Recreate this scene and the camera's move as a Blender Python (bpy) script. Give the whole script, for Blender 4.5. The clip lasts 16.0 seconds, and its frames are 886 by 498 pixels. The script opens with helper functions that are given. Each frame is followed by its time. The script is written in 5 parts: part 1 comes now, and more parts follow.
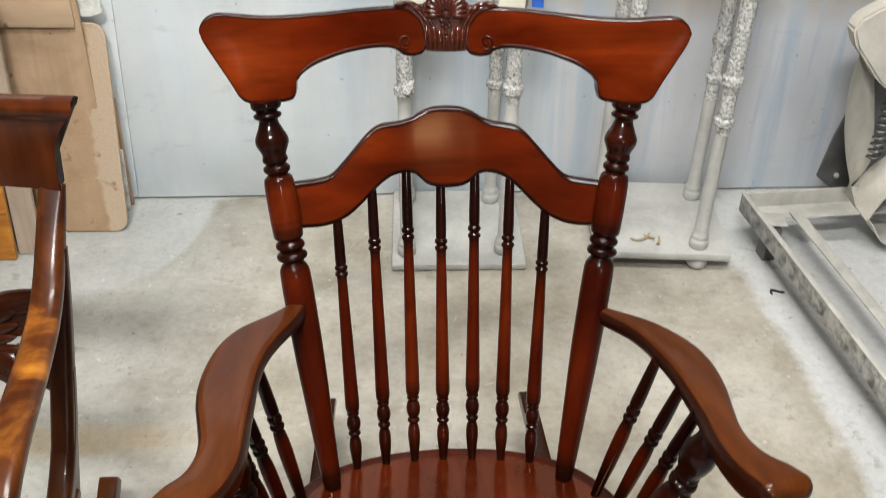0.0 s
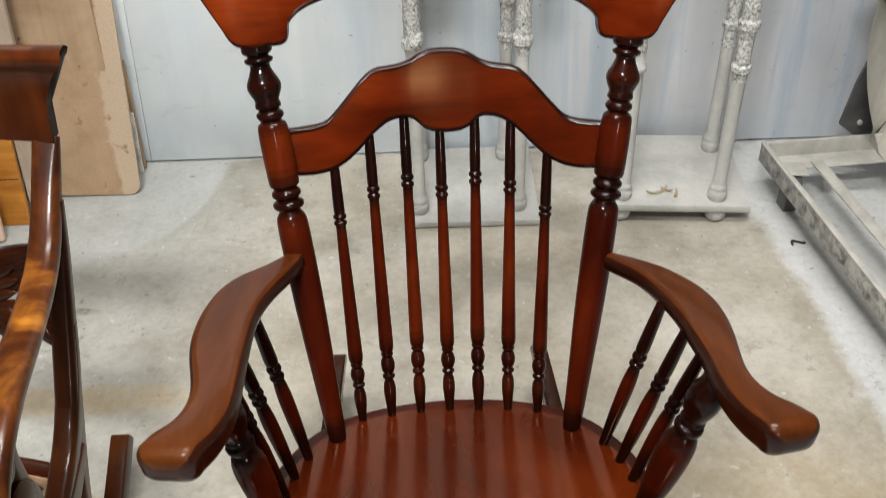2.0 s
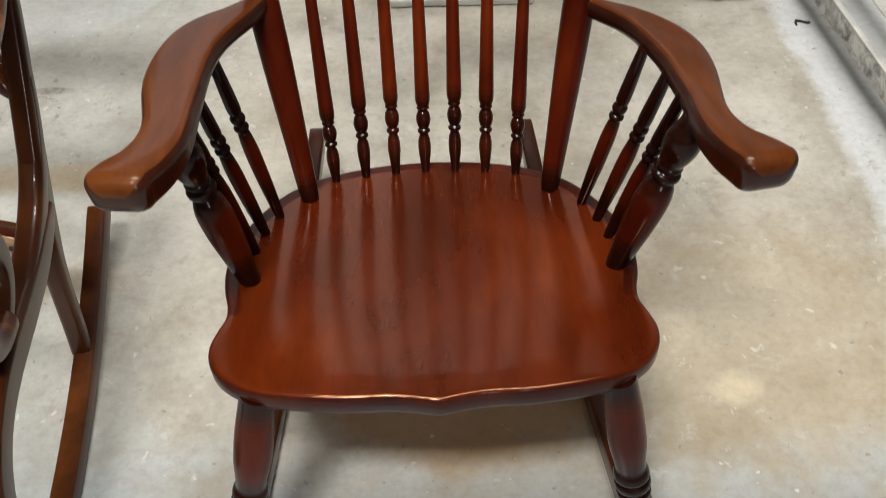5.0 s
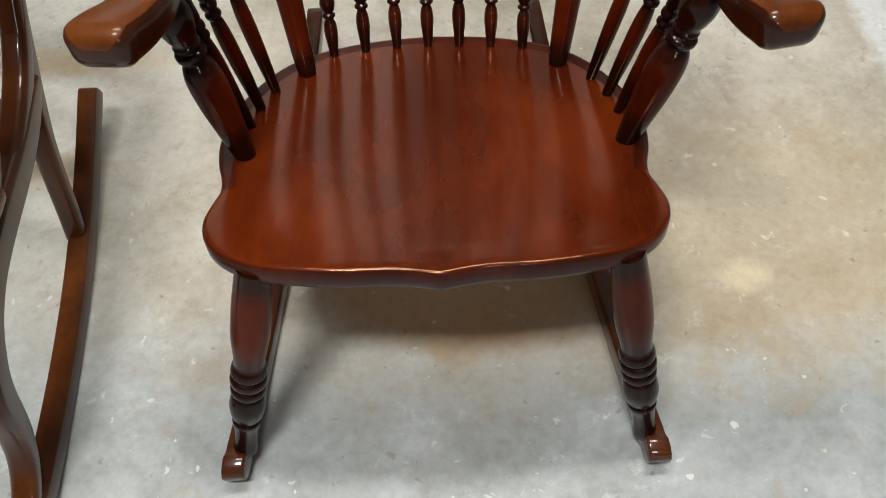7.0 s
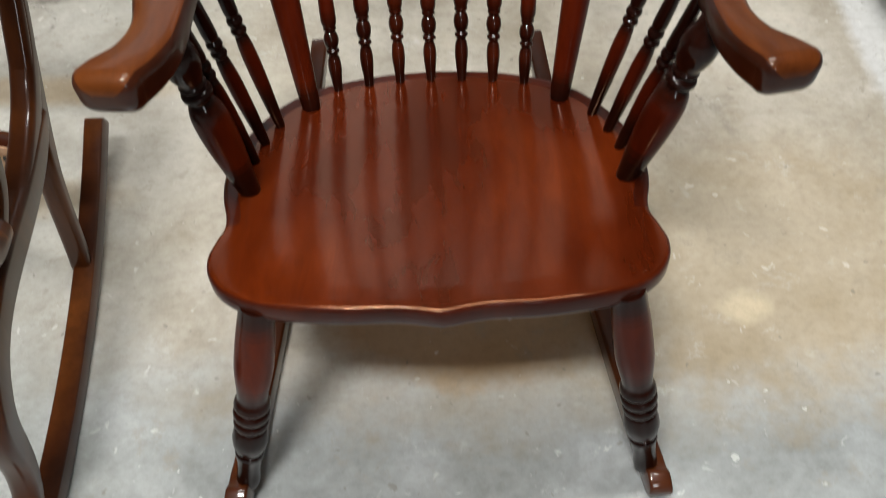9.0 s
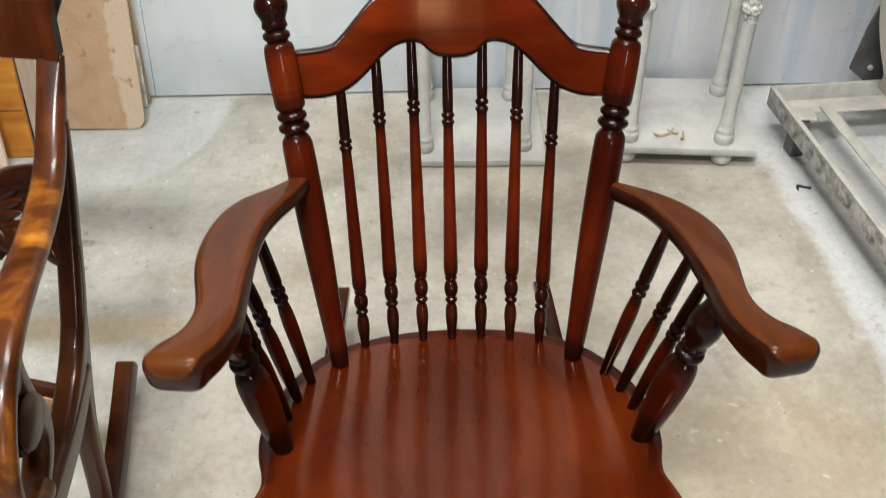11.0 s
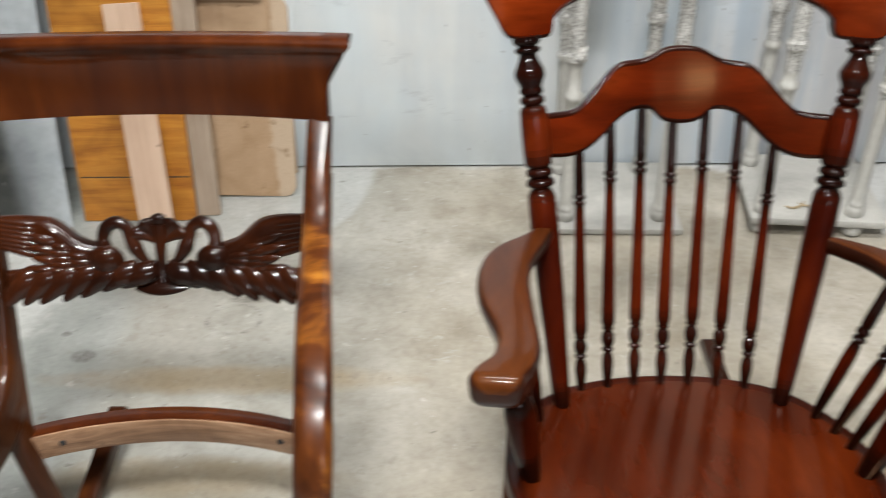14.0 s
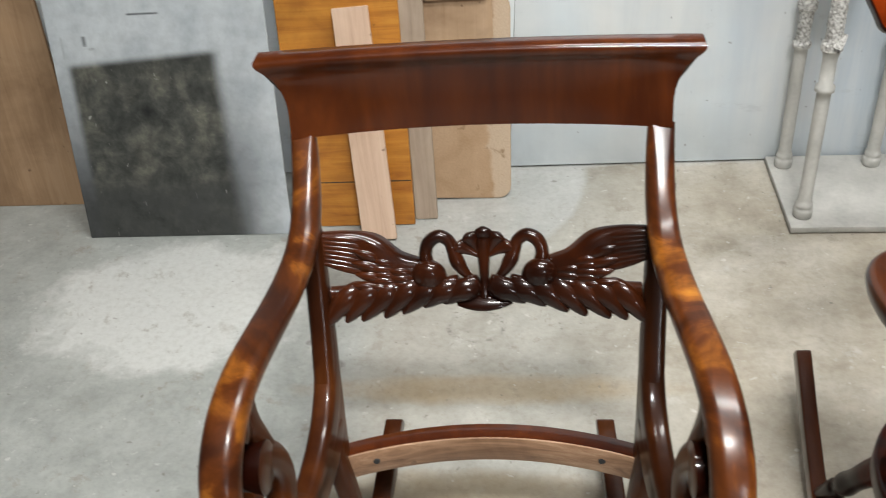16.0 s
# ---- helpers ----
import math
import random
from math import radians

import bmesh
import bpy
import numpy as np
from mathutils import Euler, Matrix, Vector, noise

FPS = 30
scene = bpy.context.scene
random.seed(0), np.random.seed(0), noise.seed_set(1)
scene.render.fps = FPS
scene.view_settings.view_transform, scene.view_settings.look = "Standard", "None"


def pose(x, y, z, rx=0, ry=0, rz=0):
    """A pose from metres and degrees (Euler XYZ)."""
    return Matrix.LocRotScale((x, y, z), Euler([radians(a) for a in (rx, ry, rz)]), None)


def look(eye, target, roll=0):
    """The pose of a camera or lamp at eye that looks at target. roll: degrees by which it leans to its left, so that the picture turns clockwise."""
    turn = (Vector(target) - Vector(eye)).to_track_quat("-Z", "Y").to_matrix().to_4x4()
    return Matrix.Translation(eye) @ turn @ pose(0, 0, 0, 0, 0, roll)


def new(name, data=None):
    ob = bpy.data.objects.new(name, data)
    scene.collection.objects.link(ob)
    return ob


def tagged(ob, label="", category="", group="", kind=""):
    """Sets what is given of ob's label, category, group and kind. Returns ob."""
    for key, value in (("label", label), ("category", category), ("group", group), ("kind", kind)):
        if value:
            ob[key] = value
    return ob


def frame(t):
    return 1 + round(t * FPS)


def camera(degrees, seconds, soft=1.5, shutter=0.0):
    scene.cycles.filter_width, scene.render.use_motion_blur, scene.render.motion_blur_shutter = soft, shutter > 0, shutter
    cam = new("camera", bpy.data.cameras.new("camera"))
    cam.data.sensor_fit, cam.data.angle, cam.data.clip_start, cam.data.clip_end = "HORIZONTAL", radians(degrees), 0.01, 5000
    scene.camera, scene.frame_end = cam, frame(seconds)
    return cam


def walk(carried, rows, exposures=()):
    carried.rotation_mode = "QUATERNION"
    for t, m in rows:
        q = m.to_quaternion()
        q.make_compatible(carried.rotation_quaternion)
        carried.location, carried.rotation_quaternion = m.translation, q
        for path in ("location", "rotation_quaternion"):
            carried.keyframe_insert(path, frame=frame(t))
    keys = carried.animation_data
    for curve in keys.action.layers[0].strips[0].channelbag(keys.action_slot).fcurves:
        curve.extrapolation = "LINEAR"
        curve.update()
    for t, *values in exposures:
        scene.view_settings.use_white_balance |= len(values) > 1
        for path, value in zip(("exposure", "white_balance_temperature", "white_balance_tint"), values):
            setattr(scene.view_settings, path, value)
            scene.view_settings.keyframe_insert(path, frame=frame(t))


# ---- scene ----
cam = camera(50.9, 16.0, 0.75, 0.55)
PATH = [
    (0, (0.089, 0.19, 1.466), (0.178, 1.803, 0.288), 0.8),
    (0.5, (0.12, 0.189, 1.48), (0.172, 1.837, 0.348), 0.6),
    (1, (0.126, 0.192, 1.467), (0.169, 1.838, 0.332), -0.1),
    (1.5, (0.126, 0.194, 1.447), (0.139, 1.812, 0.271), -1.2),
    (2, (0.129, 0.191, 1.424), (0.154, 1.768, 0.193), -1.6),
    (2.5, (0.133, 0.191, 1.403), (0.145, 1.709, 0.101), -2.0),
    (3, (0.143, 0.181, 1.389), (0.15, 1.657, 0.04), -2.7),
    (3.5, (0.149, 0.178, 1.371), (0.153, 1.613, -0.023), -2.5),
    (4, (0.158, 0.174, 1.357), (0.154, 1.571, -0.073), -2.3),
    (4.5, (0.163, 0.168, 1.342), (0.155, 1.532, -0.12), -2.4),
    (5, (0.169, 0.162, 1.321), (0.17, 1.479, -0.185), -2.0),
    (5.2, (0.17, 0.165, 1.309), (0.163, 1.464, -0.211), -2.6),
    (7.5, (0.169, 0.147, 1.252), (0.157, 1.284, -0.393), -2.2),
    (8, (0.171, 0.144, 1.248), (0.164, 1.25, -0.418), -2.2),
    (8.5, (0.171, 0.151, 1.26), (0.164, 1.25, -0.411), -2.2),
    (9, (0.171, 0.167, 1.281), (0.152, 1.364, -0.321), -2.4),
    (9.5, (0.171, 0.175, 1.302), (0.148, 1.453, -0.236), -2.3),
    (10, (0.167, 0.176, 1.334), (0.157, 1.531, -0.136), -1.4),
    (10.2, (0.161, 0.175, 1.35), (0.156, 1.567, -0.086), -1.0),
    (12.3, (0.021, 0.125, 1.438), (0.11, 1.753, 0.279), -0.5),
    (12.5, (-0.001, 0.113, 1.446), (0.106, 1.75, 0.303), -0.2),
    (13, (-0.047, 0.081, 1.458), (0.072, 1.737, 0.342), -0.2),
    (13.5, (-0.098, 0.057, 1.444), (0.032, 1.697, 0.306), 0.5),
    (14, (-0.179, 0.041, 1.428), (-0.219, 1.669, 0.266), -1.1),
    (14.3, (-0.228, 0.043, 1.424), (-0.372, 1.655, 0.249), -1.9),
    (14.5, (-0.256, 0.049, 1.422), (-0.463, 1.646, 0.232), -2.4),
    (14.7, (-0.281, 0.06, 1.418), (-0.558, 1.65, 0.234), -1.9),
    (15, (-0.317, 0.083, 1.418), (-0.653, 1.661, 0.237), -1.7),
    (15.2, (-0.362, 0.083, 1.421), (-0.667, 1.661, 0.231), -1.6),
    (15.5, (-0.446, 0.094, 1.427), (-0.699, 1.683, 0.238), -3.3),
    (15.8, (-0.53, 0.1, 1.434), (-0.742, 1.697, 0.25), -5.3),
    (16, (-0.569, 0.098, 1.437), (-0.78, 1.705, 0.264), -5.5),
]
walk(cam, [(t, look(eye, target, roll)) for t, eye, target, roll in PATH],
     [(0, 0.06), (0.5, -0.07), (1, -0.12), (2, -0.02), (2.5, 0.04), (5, 0.04), (8, -0.04), (10, 0.06), (12.5, 0.13), (13, 0.04), (13.5, 0), (16, 0)])

# ---- world and light ----
world = bpy.data.worlds.new("world")
scene.world = world
world.use_nodes = True
world.node_tree.nodes["Background"].inputs[0].default_value = (0.75, 0.85, 1.0, 1)
world.node_tree.nodes["Background"].inputs[1].default_value = 0.1


def area_light(name, m, sx, sy, watts, colour):
    data = bpy.data.lights.new(name, "AREA")
    data.shape, data.size, data.size_y, data.energy, data.color = "RECTANGLE", sx, sy, watts, colour
    ob = new(name, data)
    ob.matrix_world = m
    return ob


# daylight in the opening of the window behind the walk
area_light("window_daylight", pose(0.9, -2.95, 1.97, 90, 0, 0), 0.4, 0.7, 20, (0.95, 0.97, 1.0))
# ceiling lamps: a twin lamp before the chairs, a long one nearer the wall
for tube_y in (-0.45, -0.29):
    area_light("ceiling_lamp_light", pose(-0.25, tube_y, 3.2), 0.7, 0.12, 63, (1.0, 0.99, 0.965))
area_light("ceiling_lamp_light", pose(0.2, 1.2, 3.2), 1.6, 0.3, 68, (1.0, 0.99, 0.965))


# ---- materials ----
def nodes_of(name):
    m = bpy.data.materials.new(name)
    m.use_nodes = True
    return m, m.node_tree.nodes, m.node_tree.links, m.node_tree.nodes["Principled BSDF"]


def node(N, kind, **values):
    n = N.new(kind)
    for k, v in values.items():
        n.inputs[k].default_value = v
    return n


def ramp(N, L, source, stops):
    r = N.new("ShaderNodeValToRGB")
    e = r.color_ramp.elements
    while len(e) < len(stops):
        e.new(0.5)
    for el, (p, c) in zip(e, stops):
        el.position, el.color = p, (*c, 1) if len(c) == 3 else c
    L.new(source, r.inputs[0])
    return r


def mix(N, L, fac, a, b, mode="MIX"):
    m = N.new("ShaderNodeMix")
    m.data_type, m.blend_type = "RGBA", mode
    for sock, v in ((m.inputs[0], fac), (m.inputs[6], a), (m.inputs[7], b)):
        if hasattr(v, "links"):
            L.new(v, sock)
        elif isinstance(v, (int, float)):
            sock.default_value = v
        else:
            sock.default_value = (*v, 1)
    return m.outputs[2]


def coords(N, L, scale=(1, 1, 1), loc=(0, 0, 0), rot=(0, 0, 0)):
    t, m = N.new("ShaderNodeTexCoord"), N.new("ShaderNodeMapping")
    m.inputs["Scale"].default_value, m.inputs["Location"].default_value = scale, loc
    m.inputs["Rotation"].default_value = [radians(a) for a in rot]
    L.new(t.outputs["Object"], m.inputs["Vector"])
    return m.outputs[0]


def noise_tex(N, L, vec, scale, detail=4, rough=0.55, distortion=0.0):
    n = node(N, "ShaderNodeTexNoise", Scale=scale, Detail=detail, Roughness=rough, Distortion=distortion)
    L.new(vec, n.inputs["Vector"])
    return n.outputs[0]


def bump(N, L, B, height, strength, distance=0.002, coat=False):
    b = node(N, "ShaderNodeBump", Strength=strength, Distance=distance)
    L.new(height, b.inputs["Height"])
    L.new(b.outputs[0], B.inputs["Normal"])
    return b


def wood(name, dark, mid, light, axis="z", rough=0.32, coat=1.0, coat_rough=0.05, fine=60.0, spec=0.12, tint=(1, 1, 1), figure=0.55, relief=0.06):
    """Lacquered wood: long grain along one axis, cloudy toning, fine pores, slightly uneven lacquer."""
    m, N, L, B = nodes_of(name)
    stretch = {"x": (0.08, 1, 1), "y": (1, 0.08, 1), "z": (1, 1, 0.08)}[axis]
    vec = coords(N, L, stretch)
    grain = noise_tex(N, L, vec, fine, 5, 0.6, 0.6)
    cloud = noise_tex(N, L, coords(N, L, tuple(0.4 + 0.6 * k for k in stretch)), 7.0, 3, 0.5, 0.4)
    base = ramp(N, L, cloud, [(0.3, dark), (0.52, mid), (0.75, light)]).outputs[0]
    streak = ramp(N, L, grain, [(0.35, (0.62, 0.58, 0.55)), (0.6, (1, 1, 1))]).outputs[0]
    if figure > 0.6:
        wave = noise_tex(N, L, vec, fine * 0.32, 6, 0.65, 1.2)
        base = mix(N, L, figure, base, ramp(N, L, wave, [(0.36, (0.5, 0.42, 0.4)), (0.52, (0.95, 0.93, 0.92)), (0.66, (1.3, 1.36, 1.3))]).outputs[0], "MULTIPLY")
    L.new(mix(N, L, min(figure, 0.7), base, streak, "MULTIPLY"), B.inputs["Base Color"])
    B.inputs["Roughness"].default_value = rough
    B.inputs["Specular IOR Level"].default_value, B.inputs["Specular Tint"].default_value = spec, (*tint, 1)
    B.inputs["Coat Weight"].default_value, B.inputs["Coat Roughness"].default_value = coat, coat_rough
    B.inputs["Coat IOR"].default_value = 1.45
    bump(N, L, B, grain, relief, 0.001)
    return m


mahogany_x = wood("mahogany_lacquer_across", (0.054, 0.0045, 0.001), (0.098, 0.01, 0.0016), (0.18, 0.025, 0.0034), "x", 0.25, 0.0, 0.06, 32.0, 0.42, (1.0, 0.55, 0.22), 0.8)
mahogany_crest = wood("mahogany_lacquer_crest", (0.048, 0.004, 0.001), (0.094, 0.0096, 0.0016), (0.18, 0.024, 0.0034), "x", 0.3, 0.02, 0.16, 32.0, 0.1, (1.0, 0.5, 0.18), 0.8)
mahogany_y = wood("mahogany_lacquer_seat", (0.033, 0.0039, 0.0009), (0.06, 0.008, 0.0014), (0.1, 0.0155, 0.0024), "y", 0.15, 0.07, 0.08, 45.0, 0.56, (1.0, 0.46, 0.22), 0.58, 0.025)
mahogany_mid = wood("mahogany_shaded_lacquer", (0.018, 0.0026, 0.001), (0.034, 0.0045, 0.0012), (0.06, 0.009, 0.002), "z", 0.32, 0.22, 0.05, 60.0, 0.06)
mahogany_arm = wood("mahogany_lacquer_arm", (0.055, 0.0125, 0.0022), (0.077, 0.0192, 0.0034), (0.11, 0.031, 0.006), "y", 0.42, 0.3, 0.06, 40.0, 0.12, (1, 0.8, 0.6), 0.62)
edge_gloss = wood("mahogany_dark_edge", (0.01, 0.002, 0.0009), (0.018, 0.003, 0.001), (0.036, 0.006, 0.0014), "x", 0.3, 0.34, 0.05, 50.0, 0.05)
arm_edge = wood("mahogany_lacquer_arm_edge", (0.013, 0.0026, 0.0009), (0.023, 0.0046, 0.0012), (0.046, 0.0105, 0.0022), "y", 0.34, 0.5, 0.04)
runner_mat = wood("mahogany_lacquer_runner", (0.026, 0.0056, 0.0013), (0.042, 0.0098, 0.002), (0.072, 0.018, 0.0036), "y", 0.36, 0.8, 0.06)
toned = wood("dark_toned_lacquer", (0.006, 0.0015, 0.0008), (0.012, 0.0022, 0.001), (0.026, 0.0042, 0.0014), "z", 0.3, 0.5, 0.04, 60.0, 0.06)
brown_x = wood("brown_lacquer_crest", (0.036, 0.0066, 0.0015), (0.062, 0.013, 0.0024), (0.1, 0.024, 0.0045), "z", 0.3, 0.6, 0.08, 26.0, 0.12, (1, 1, 1), 0.75)
brown_z = wood("brown_lacquer_frame", (0.02, 0.0048, 0.0013), (0.043, 0.011, 0.0025), (0.1, 0.029, 0.0058), "z", 0.32, 0.34, 0.11)
brown_end = wood("brown_end_grain", (0.014, 0.003, 0.001), (0.022, 0.0048, 0.0014), (0.034, 0.0085, 0.002), "z", 0.5, 0.0, 0.1, 60.0, 0.1)
carved = wood("dark_carved_lacquer", (0.006, 0.0016, 0.0009), (0.014, 0.0033, 0.0012), (0.062, 0.0138, 0.003), "x", 0.28, 0.6, 0.07, 34.0, relief=0.4)
carved_red = wood("carved_mahogany_lacquer", (0.022, 0.0035, 0.001), (0.042, 0.0065, 0.0015), (0.07, 0.012, 0.0025), "x", 0.3, 0.8, 0.06, 60.0)


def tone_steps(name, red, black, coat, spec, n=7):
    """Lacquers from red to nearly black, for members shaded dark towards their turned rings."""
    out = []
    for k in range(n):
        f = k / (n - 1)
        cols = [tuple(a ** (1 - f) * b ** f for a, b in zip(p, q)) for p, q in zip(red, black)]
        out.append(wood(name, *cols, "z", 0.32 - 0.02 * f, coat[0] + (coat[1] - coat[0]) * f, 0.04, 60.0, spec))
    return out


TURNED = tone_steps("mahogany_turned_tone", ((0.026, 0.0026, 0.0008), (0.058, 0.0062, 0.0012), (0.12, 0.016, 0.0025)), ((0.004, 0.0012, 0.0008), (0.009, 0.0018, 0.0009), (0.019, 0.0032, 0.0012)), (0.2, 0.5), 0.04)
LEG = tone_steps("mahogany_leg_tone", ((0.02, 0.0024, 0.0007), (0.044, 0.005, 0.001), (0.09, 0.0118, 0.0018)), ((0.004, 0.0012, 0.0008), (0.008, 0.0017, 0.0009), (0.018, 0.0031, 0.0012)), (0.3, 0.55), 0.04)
# unseen seat underside, kept bright to bounce orange light onto the floor
under_wood = wood("bare_orange_bounce_wood", (0.42, 0.17, 0.035), (0.52, 0.22, 0.05), (0.6, 0.28, 0.07), "y", 0.6, 0.0)


def figured_wood(name):
    """Amber flame figure over brown, as on the curved arms."""
    m, N, L, B = nodes_of(name)
    a = noise_tex(N, L, coords(N, L, (1, 1, 1)), 10.0, 5, 0.58, 0.8)
    g = noise_tex(N, L, coords(N, L, (1.0, 0.35, 1.0)), 55.0, 5, 0.6, 1.0)
    base = ramp(N, L, a, [(0.38, (0.03, 0.007, 0.0018)), (0.54, (0.085, 0.022, 0.004)), (0.65, (0.26, 0.088, 0.0112)), (0.77, (0.46, 0.19, 0.024))]).outputs[0]
    L.new(mix(N, L, 0.6, base, ramp(N, L, g, [(0.35, (0.55, 0.5, 0.45)), (0.6, (1, 1, 1))]).outputs[0], "MULTIPLY"), B.inputs["Base Color"])
    B.inputs["Roughness"].default_value = 0.32
    B.inputs["Coat Weight"].default_value, B.inputs["Coat Roughness"].default_value = 0.24, 0.16
    B.inputs["Specular IOR Level"].default_value = 0.25
    return m


figured = figured_wood("figured_amber_lacquer")


def raw_wood(name, dark, mid, light, axis="z", rough=0.7, stains=0.5):
    """Unfinished board: grain, pale dust and darker stains."""
    m, N, L, B = nodes_of(name)
    stretch = {"x": (0.06, 1, 1), "y": (1, 0.06, 1), "z": (1, 1, 0.06)}[axis]
    grain = noise_tex(N, L, coords(N, L, stretch), 45.0, 6, 0.65, 0.8)
    blot = noise_tex(N, L, coords(N, L), 5.0, 5, 0.6, 0.5)
    spot = noise_tex(N, L, coords(N, L), 38.0, 2, 0.4)
    base = ramp(N, L, grain, [(0.3, dark), (0.5, mid), (0.72, light)]).outputs[0]
    base = mix(N, L, stains, base, ramp(N, L, blot, [(0.3, (0.6, 0.55, 0.5)), (0.55, (1, 1, 1)), (0.75, (1.1, 1.08, 1.05))]).outputs[0], "MULTIPLY")
    base = mix(N, L, 0.8, base, ramp(N, L, spot, [(0.24, (0.3, 0.24, 0.2)), (0.3, (1, 1, 1))]).outputs[0], "MULTIPLY")
    L.new(base, B.inputs["Base Color"])
    B.inputs["Roughness"].default_value = rough
    bump(N, L, B, grain, 0.15, 0.002)
    return m


tan_board_mat = raw_wood("tan_fibreboard", (0.37, 0.245, 0.145), (0.42, 0.285, 0.175), (0.46, 0.32, 0.205), "z", 0.75, 0.95)
strip_mat = raw_wood("tan_cardboard", (0.4, 0.28, 0.18), (0.44, 0.31, 0.2), (0.47, 0.34, 0.225), "x", 0.85, 0.7)


def fibreboard_mat():
    """Tan fibreboard, paler where another sheet had covered its edge, with brown blots and dark nicks."""
    m, N, L, B = nodes_of("stained_fibreboard")
    v = coords(N, L)
    soft = noise_tex(N, L, v, 9.0, 5, 0.6, 0.4)
    blot = noise_tex(N, L, coords(N, L, (1, 1, 1), (3, 0, 2)), 26.0, 4, 0.6, 0.6)
    fine = noise_tex(N, L, v, 190.0, 3, 0.6)
    sep = N.new("ShaderNodeSeparateXYZ")
    L.new(v, sep.inputs[0])
    edge = N.new("ShaderNodeMath")
    edge.operation = "MULTIPLY_ADD"
    L.new(soft, edge.inputs[0])
    edge.inputs[1].default_value = 0.09
    L.new(sep.outputs[0], edge.inputs[2])
    band = N.new("ShaderNodeMapRange")
    band.inputs[1].default_value, band.inputs[2].default_value = 0.098, 0.108
    L.new(edge.outputs[0], band.inputs[0])
    base = ramp(N, L, soft, [(0.3, (0.33, 0.21, 0.115)), (0.55, (0.41, 0.275, 0.165)), (0.72, (0.45, 0.315, 0.2))]).outputs[0]
    base = mix(N, L, band.outputs[0], base, (0.47, 0.36, 0.255))
    base = mix(N, L, ramp(N, L, blot, [(0.62, (0, 0, 0)), (0.72, (0.7, 0.7, 0.7))]).outputs[0], base, (0.2, 0.12, 0.055))
    base = mix(N, L, 0.6, base, ramp(N, L, fine, [(0.3, (0.82, 0.8, 0.78)), (0.6, (1.04, 1.04, 1.04))]).outputs[0], "MULTIPLY")
    L.new(base, B.inputs["Base Color"])
    B.inputs["Roughness"].default_value = 0.75
    bump(N, L, B, fine, 0.12, 0.001)
    return m


fibre_mat = fibreboard_mat()
brown_board_mat = raw_wood("brown_hardboard", (0.28, 0.175, 0.095), (0.33, 0.212, 0.12), (0.37, 0.245, 0.145), "z", 0.65, 0.9)
grey_plank_mat = raw_wood("greyed_plank", (0.3, 0.23, 0.17), (0.37, 0.29, 0.22), (0.43, 0.34, 0.26), "z", 0.8)
pale_plank_mat = raw_wood("pale_planed_wood", (0.5, 0.34, 0.24), (0.58, 0.41, 0.3), (0.64, 0.47, 0.35), "z", 0.7, 0.3)
orange_ply_mat = raw_wood("orange_varnished_plywood", (0.3, 0.1, 0.014), (0.46, 0.185, 0.024), (0.56, 0.26, 0.042), "x", 0.45, 1.0)
bare_rail_mat = raw_wood("bare_rail_wood", (0.15, 0.07, 0.032), (0.32, 0.18, 0.1), (0.5, 0.32, 0.2), "x", 0.5, 1.0)


